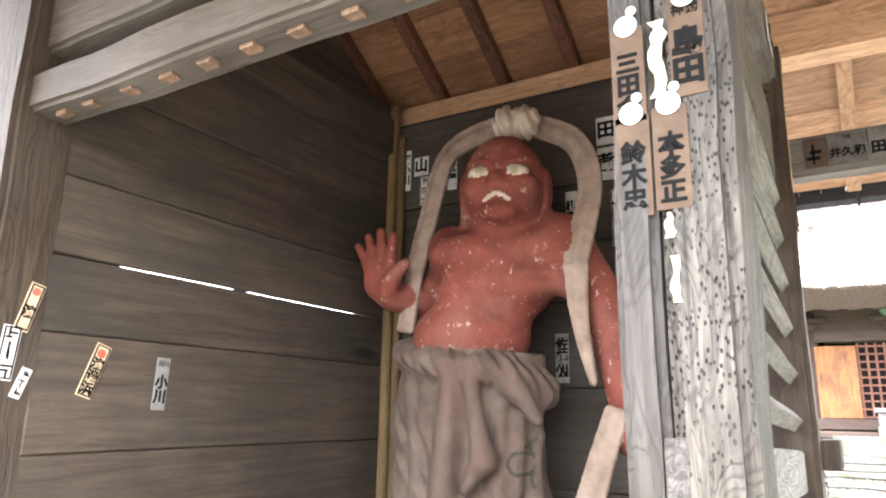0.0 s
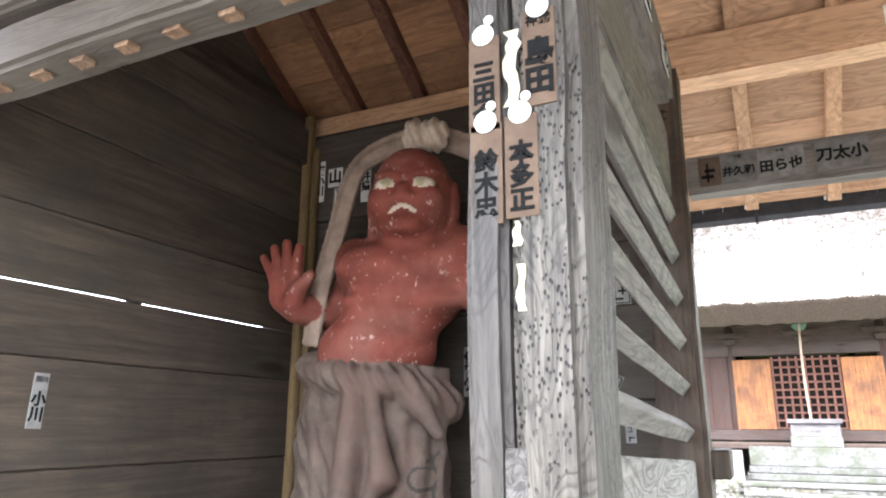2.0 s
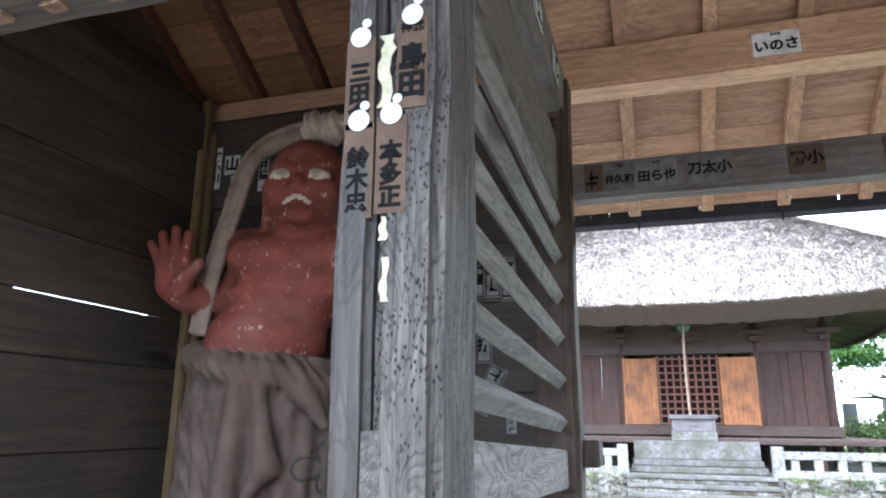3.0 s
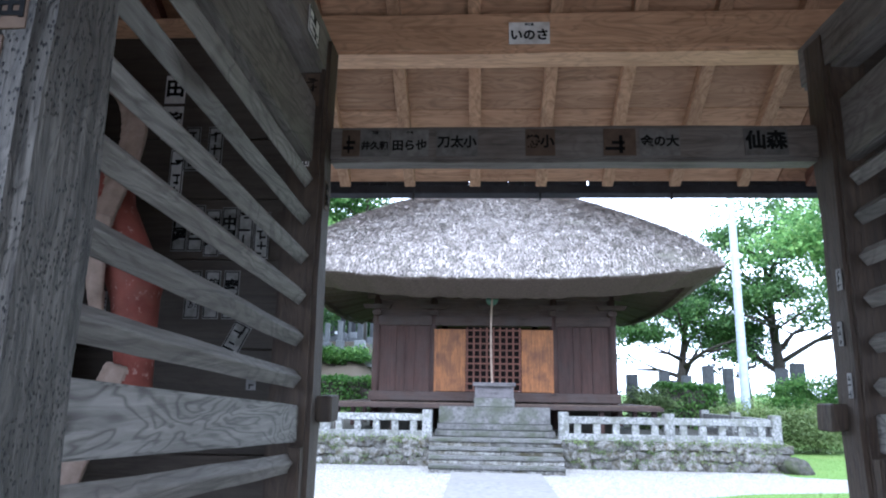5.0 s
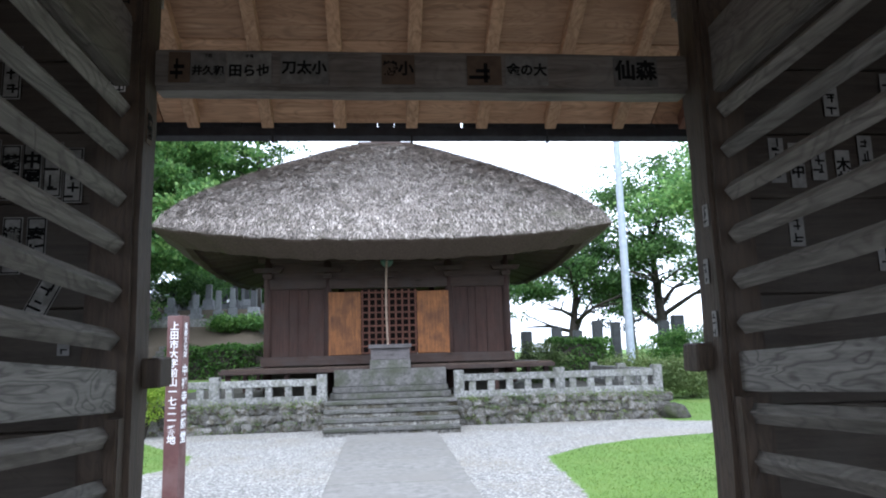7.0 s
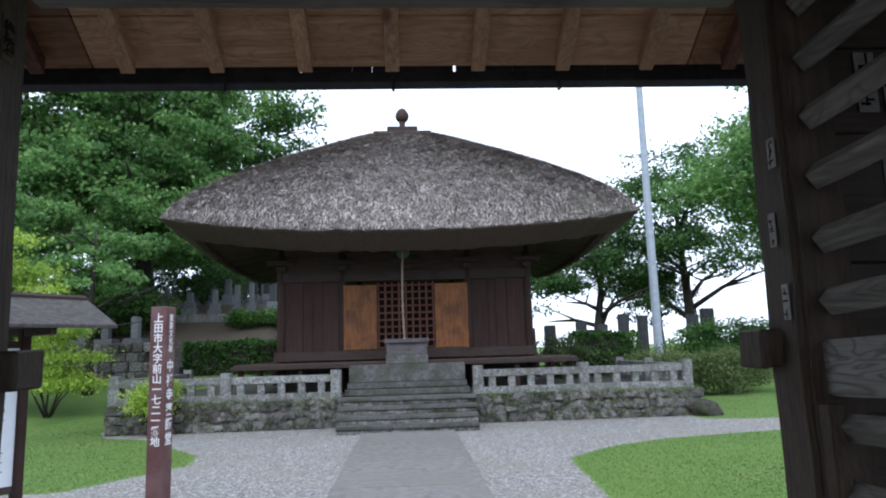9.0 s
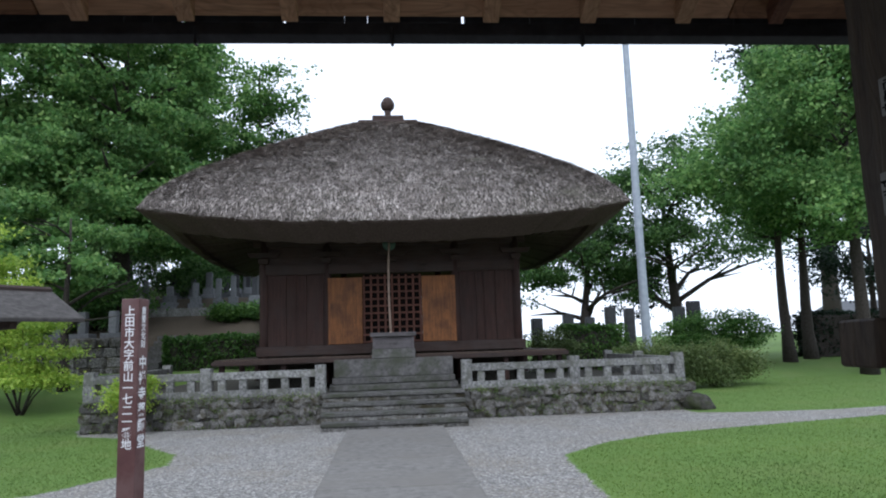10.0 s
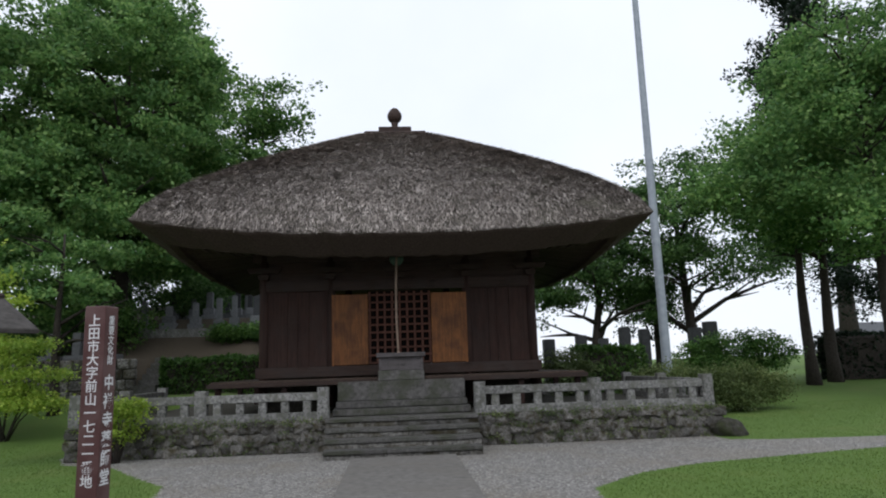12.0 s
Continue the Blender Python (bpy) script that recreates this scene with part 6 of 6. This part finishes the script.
stump = thing("lawn_post", (13.6, 25.06, 0), "short dark post with a flat cap on the lawn", "post")
zs = float(ground_height(np.array(13.6), np.array(25.06)))
part("shaft", block(13.5, 13.7, 24.96, 25.16, zs - 0.1, zs + 0.62, 0.02), BARK, stump)
part("cap", block(13.44, 13.76, 24.9, 25.22, zs + 0.62, zs + 0.68, 0.015), GRAVE_PALE, stump)


def far_house():
    h = thing("house", (37, 49, 0), "far house with a pale grey roof behind the trees", "house")
    z = 0.5
    part("wall", block(33.5, 41, 46, 52, z, z + 1.7, 0.02), STONE_PALE, h)
    bm = bmesh.new()
    v = [bm.verts.new(p) for p in ((33, 45.4, z + 1.6), (41.5, 45.4, z + 1.6), (41.5, 52.6, z + 1.6), (33, 52.6, z + 1.6), (34.2, 49, z + 3.3), (40.2, 49, z + 3.3))]
    for f in ((0, 1, 5, 4), (2, 3, 4, 5), (1, 2, 5), (3, 0, 4), (3, 2, 1, 0)):
        bm.faces.new([v[i] for i in f])
    part("roof", bm, GRAVE_PALE, h, "pale grey tiled roof")


far_house()


# ---- slips pasted on the gate ----
def on_front(x, z, y=-1.85, roll=0):
    return pose(x, y - 0.004, z, 0, roll, 0)


def on_west(y, z, roll=0, x=-2.845):
    return pose(x + 0.004, y, z, 0, roll, 90)


P_LABEL = "brown wooden votive plaque with a white gourd emblem"
for x, z, text, small in ((-1.106, 2.215, "三田金", ""), (-1.022, 2.24, "島田", "神港"), (-1.104, 2.075, "鈴木忠", ""), (-1.052, 2.08, "本多正", "")):
    q = slip(on_front(x, z), 0.048, 0.150, text, PLAQUE, P_LABEL, small=small or "　", group="votive plaques", name="votive_plaque", thick=0.005)
    for r, dz, dx in ((0.017, 0.078, 0.0), (0.0075, 0.101, 0.009)):
        disc = bmesh.new()
        bmesh.ops.create_cone(disc, cap_ends=True, segments=20, radius1=r, radius2=r, depth=0.0015, matrix=pose(dx, 0, dz, 90))
        part("emblem", disc, STICKER, q, "white gourd-shaped sticker", m=on_front(x, z) @ pose(0, -0.0025, 0))


def residue(points, w, label):
    bm = bmesh.new()
    rng = random.Random(len(points) + int(points[0][1] * 100))
    left, right = [], []
    for x, z in points:
        k = w * rng.uniform(0.5, 1.2)
        left.append(bm.verts.new((x - k / 2, -1.8545, z)))
        right.append(bm.verts.new((x + k / 2, -1.8545, z)))
    for i in range(len(points) - 1):
        bm.faces.new((left[i], left[i + 1], right[i + 1], right[i]))
    bmesh.ops.recalc_face_normals(bm, faces=bm.faces[:])
    ext = bmesh.ops.extrude_face_region(bm, geom=bm.faces[:])
    for v in ext["geom"]:
        if isinstance(v, bmesh.types.BMVert):
            v.co.y -= 0.0015
    bmesh.ops.recalc_face_normals(bm, faces=bm.faces[:])
    tagged(part("paper_residue", bm, RESIDUE), label, "paper residue", "paper remains")


residue([(-1.063 + 0.004 * math.sin(k), 2.29 - 0.012 * k) for k in range(11)], 0.022, "yellowed torn strip of old paper on the pillar")
residue([(-1.06 + 0.002 * math.sin(k * 2), 2.0 - 0.007 * k) for k in range(6)], 0.011, "white scrap of old paper on the pillar")
residue([(-1.056 + 0.002 * math.sin(k), 1.94 - 0.009 * k) for k in range(8)], 0.011, "white scrap of old paper on the pillar")

WHITE_SLIP = "white paper votive slip with black brush characters on dark planks"
GREY_SLIP = "worn grey votive slip with faded black characters"
slip(on_west(-1.52, 1.83, 18), 0.05, 0.165, "濱邊浜", PAPER_TAN, "tan votive slip with a red stamp, pasted askew", small="　", stamp=INK_RED, border=True)
slip(on_west(-1.28, 1.80, 2), 0.05, 0.17, "小川", PAPER_GREY, GREY_SLIP, small="田川")
slip(on_west(-1.735, 1.995, 14), 0.042, 0.14, "濱", PAPER_TAN, "tan votive slip with a red stamp on the corner pillar", small="　", stamp=INK_RED, border=True)
slip(on_west(-1.775, 1.865, 4), 0.05, 0.15, "", PAPER, GREY_SLIP, border=True)
slip(on_west(-1.728, 1.785, 18), 0.03, 0.085, "", PAPER, "torn blank scrap of white paper on the corner pillar")
back = lambda x, z, roll=0: pose(x, 0.012, z, 0, roll, 0)
for x, z, w, h, text, paper in ((-2.77, 2.945, 0.06, 0.22, "深小川", PAPER), (-2.675, 2.955, 0.085, 0.10, "山", PAPER), (-2.655, 2.82, 0.05, 0.15, "", PAPER), (-2.49, 2.93, 0.055, 0.26, "荒井指", PAPER),
                                (-1.93, 1.955, 0.06, 0.21, "佐藤州", PAPER_SHADED), (-1.87, 2.60, 0.055, 0.19, "柳宮", PAPER), (-1.70, 2.955, 0.09, 0.13, "田", PAPER), (-1.70, 2.80, 0.09, 0.15, "蔵", PAPER), (-1.66, 2.55, 0.06, 0.25, "", PAPER)):
    slip(back(x, z), w, h, text, paper, WHITE_SLIP, border=paper is PAPER and not text)
# White slips behind the slats, in the paper darkened for shade.
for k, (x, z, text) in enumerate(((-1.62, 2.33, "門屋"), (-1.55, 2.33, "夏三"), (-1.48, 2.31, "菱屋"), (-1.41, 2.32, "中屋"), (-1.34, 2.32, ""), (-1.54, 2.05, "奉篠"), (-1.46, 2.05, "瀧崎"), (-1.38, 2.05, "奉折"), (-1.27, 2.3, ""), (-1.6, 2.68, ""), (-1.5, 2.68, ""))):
    slip(back(x, z), 0.065, 0.20, text, PAPER_SHADED, WHITE_SLIP, border=True)
slip(back(-1.36, 1.84, 26), 0.075, 0.2, "", PAPER_SHADED, "black-bordered votive slip pasted askew behind the slats", border=True)
slip(back(-1.27, 1.72), 0.04, 0.1, "", PAPER_GREY, GREY_SLIP)
for x, z, text in ((1.35, 2.35, ""), (1.43, 2.33, "大中"), (1.52, 2.36, ""), (1.62, 2.3, "木村"), (1.72, 2.36, ""), (1.85, 2.62, ""), (1.6, 2.62, ""), (1.75, 2.0, ""), (1.4, 2.1, ""), (1.9, 2.3, "")):
    slip(back(x, z), 0.06, 0.18, text, PAPER_GREY, "faded votive slip on the dark planks behind the slats")
# tie beam
tie = lambda x, z=2.678, y=-0.053: pose(x, y, z)
for x, w, text, small, paper in ((-0.90, 0.075, "", "", PLAQUE), (-0.80, 0.12, "井久和", "下総", PAPER_TIE), (-0.655, 0.155, "田ら也", "中角", PAPER_TIE), (-0.46, 0.17, "刀太小", "", PAPER_TIE), (-0.12, 0.12, "鵜小", "", PLAQUE), (0.20, 0.13, "", "", PLAQUE), (0.36, 0.16, "金の大", "", PAPER_TIE), (0.78, 0.17, "仙森", "", PAPER_TIE)):
    slip(tie(x), w, 0.115, text, paper, "worn horizontal votive slip on the tie beam", small=small, across=True, rows=1)
slip(pose(-0.15, 0.066, 3.235), 0.18, 0.105, "いのさ", PAPER, "white paper slip with bold black characters on the cedar beam", small="拝回星", across=True)
# passage beam and rear pillars
for y, w in ((-0.38, 0.15), (-0.78, 0.16)):
    slip(pose(-0.993, y, 3.02, 0, 0, 90), w, 0.1, "", PAPER, "white votive slip with bold strokes on the passage beam", border=True, rows=2)
slip(pose(-1.05, -0.152, 2.87), 0.06, 0.14, "", PLAQUE, "brown votive plaque on the dark rear pillar")
slip(pose(-1.07, -0.152, 2.60), 0.05, 0.11, "", PAPER, "white votive slip on the dark rear pillar", border=True)
slip(pose(-0.981, -0.09, 2.44, 0, 0, 90), 0.05, 0.12, "後藤", PLAQUE, "brown votive slip on the dark rear pillar")
for y, z, w, h in ((-0.10, 2.11, 0.035, 0.08), (-0.07, 1.91, 0.03, 0.09), (-0.10, 1.72, 0.028, 0.09)):
    slip(pose(0.980, y, z, 0, 0, -90), w, h, "", PAPER_GREY, "scrap of a votive slip on the dark rear pillar")


# ---- undergrowth on the bank, grass, loose pieces ----
for x, y, r, mat in ((-13.5, 29, 1.5, LEAF_DEEP), (-14.2, 25.6, 1.3, LEAF_MID), (-7.0, 27.6, 0.5, LEAF_HEDGE), (-5.9, 27.8, 0.42, LEAF_DEEP), (-17, 26, 2.4, LEAF_DEEP), (-10.5, 31, 2.2, LEAF_MID), (-12.5, 27, 2.2, LEAF_DEEP), (-4.2, 32, 1.6, LEAF_MID), (-7.5, 36, 2.6, LEAF_MID), (-3, 37, 2.8, LEAF_DEEP)):
    bush("bush", x, y, [(0, 0, r * 0.7, r, r * 0.8, r * 0.7), (r * 0.7, 0, r * 0.5, r * 0.7, r * 0.6, r * 0.5)], int(150 * r), 26, 0.085, mat, "dense green bush in the shade of the wood", 0.22)


def grass(name, spans, n, seed, label):
    rng = np.random.default_rng(seed)
    x = rng.uniform(spans[0], spans[1], n * 3)
    y = spans[2] + (spans[3] - spans[2]) * rng.uniform(0, 1, n * 3) ** 1.3
    keep = lawn_cover(x, y) + rng.normal(0, 0.12, n * 3) > 0.55
    x, y = x[keep][:n], y[keep][:n]
    z = ground_height(x, y)
    k = len(x)
    a = rng.uniform(0, 2 * np.pi, k)
    w, h = rng.uniform(0.004, 0.009, k), rng.uniform(0.008, 0.026, k)
    side = np.stack([np.cos(a) * w, np.sin(a) * w, np.zeros(k)], axis=-1)
    foot = np.stack([x, y, z - 0.005], axis=-1)
    tip = foot + np.stack([rng.normal(0, 0.018, k), rng.normal(0, 0.018, k), h], axis=-1)
    ob = part(name, quads_mesh(name, np.stack([foot - side, foot + side, tip + side * 0.2, tip - side * 0.2], axis=1)), BLADE)
    tagged(ob, label, "grass", kind="stuff")


grass("lawn_grass", (1.5, 9.5, 4.6, 11.8), 60000, 1, "short bright green mown grass beside the path")
grass("lawn_grass", (6.2, 16, 11.5, 21), 30000, 2, "short green grass beside the terrace")
grass("lawn_grass", (-9.5, -3.0, 6.8, 16), 40000, 3, "short green grass with bare patches beside the gravel")


def pebbles():
    rng = np.random.default_rng(9)
    n = 9000
    x, y = rng.uniform(-4.5, 4.5, n), 3.5 + 8.5 * rng.uniform(0, 1, n) ** 1.5
    keep = (lawn_cover(x, y) < 0.45) & (np.abs(x) > 0.95)
    x, y = x[keep], y[keep]
    k = len(x)
    r = rng.uniform(0.006, 0.016, k)[:, None]
    turn = rng.uniform(0, np.pi, k)
    c = np.stack([x, y, np.full(k, 0.004)], axis=-1)
    u = np.stack([np.cos(turn), np.sin(turn), np.zeros(k)], axis=-1) * r
    v = np.stack([-np.sin(turn), np.cos(turn), np.zeros(k)], axis=-1) * r * 0.7
    up = np.array([0, 0, 1.0]) * r * 0.6
    top = np.stack([c - u * 0.5 - v * 0.5 + up, c + u * 0.5 - v * 0.5 + up, c + u * 0.5 + v * 0.5 + up, c - u * 0.5 + v * 0.5 + up], axis=1)
    low = np.stack([c - u - v, c + u - v, c + u + v, c - u + v], axis=1)
    quads = [top]
    for i in range(4):
        j = (i + 1) % 4
        quads.append(np.stack([low[:, i], low[:, j], top[:, j], top[:, i]], axis=1))
    ob = part("gravel_stones", quads_mesh("gravel_stones", np.concatenate(quads)), plain("loose_gravel_stone", (0.12, 0.115, 0.11), (0.34, 0.33, 0.32), 30, 0.9, 0, random_tone=0.0), None)
    tagged(ob, "loose grey gravel stones on the yard", "gravel", kind="stuff")


pebbles()


def wall_plants():
    """Moss and small ferns that hang in the joints of the terrace wall."""
    rng = np.random.default_rng(17)
    x = np.concatenate([rng.uniform(-6.4, -1.6, 210), rng.uniform(1.6, 6.5, 230)])
    at = np.stack([x, 13.33 + rng.uniform(-0.03, 0.06, len(x)), rng.choice([0.04, 0.2, 0.4, 0.58, 0.6], len(x)) + rng.normal(0, 0.03, len(x))], axis=-1)
    pts = np.repeat(at, 14, axis=0) + rng.normal(size=(len(at) * 14, 3)) * np.array([0.06, 0.025, 0.03])
    ob = part("wall_moss", quads_mesh("wall_moss", leaf_quads(rng, pts, 0.026, 0.3)), LEAF_BUSH)
    tagged(ob, "olive moss and small ferns in the joints of the terrace wall", "moss", kind="stuff")


wall_plants()
build_stones()
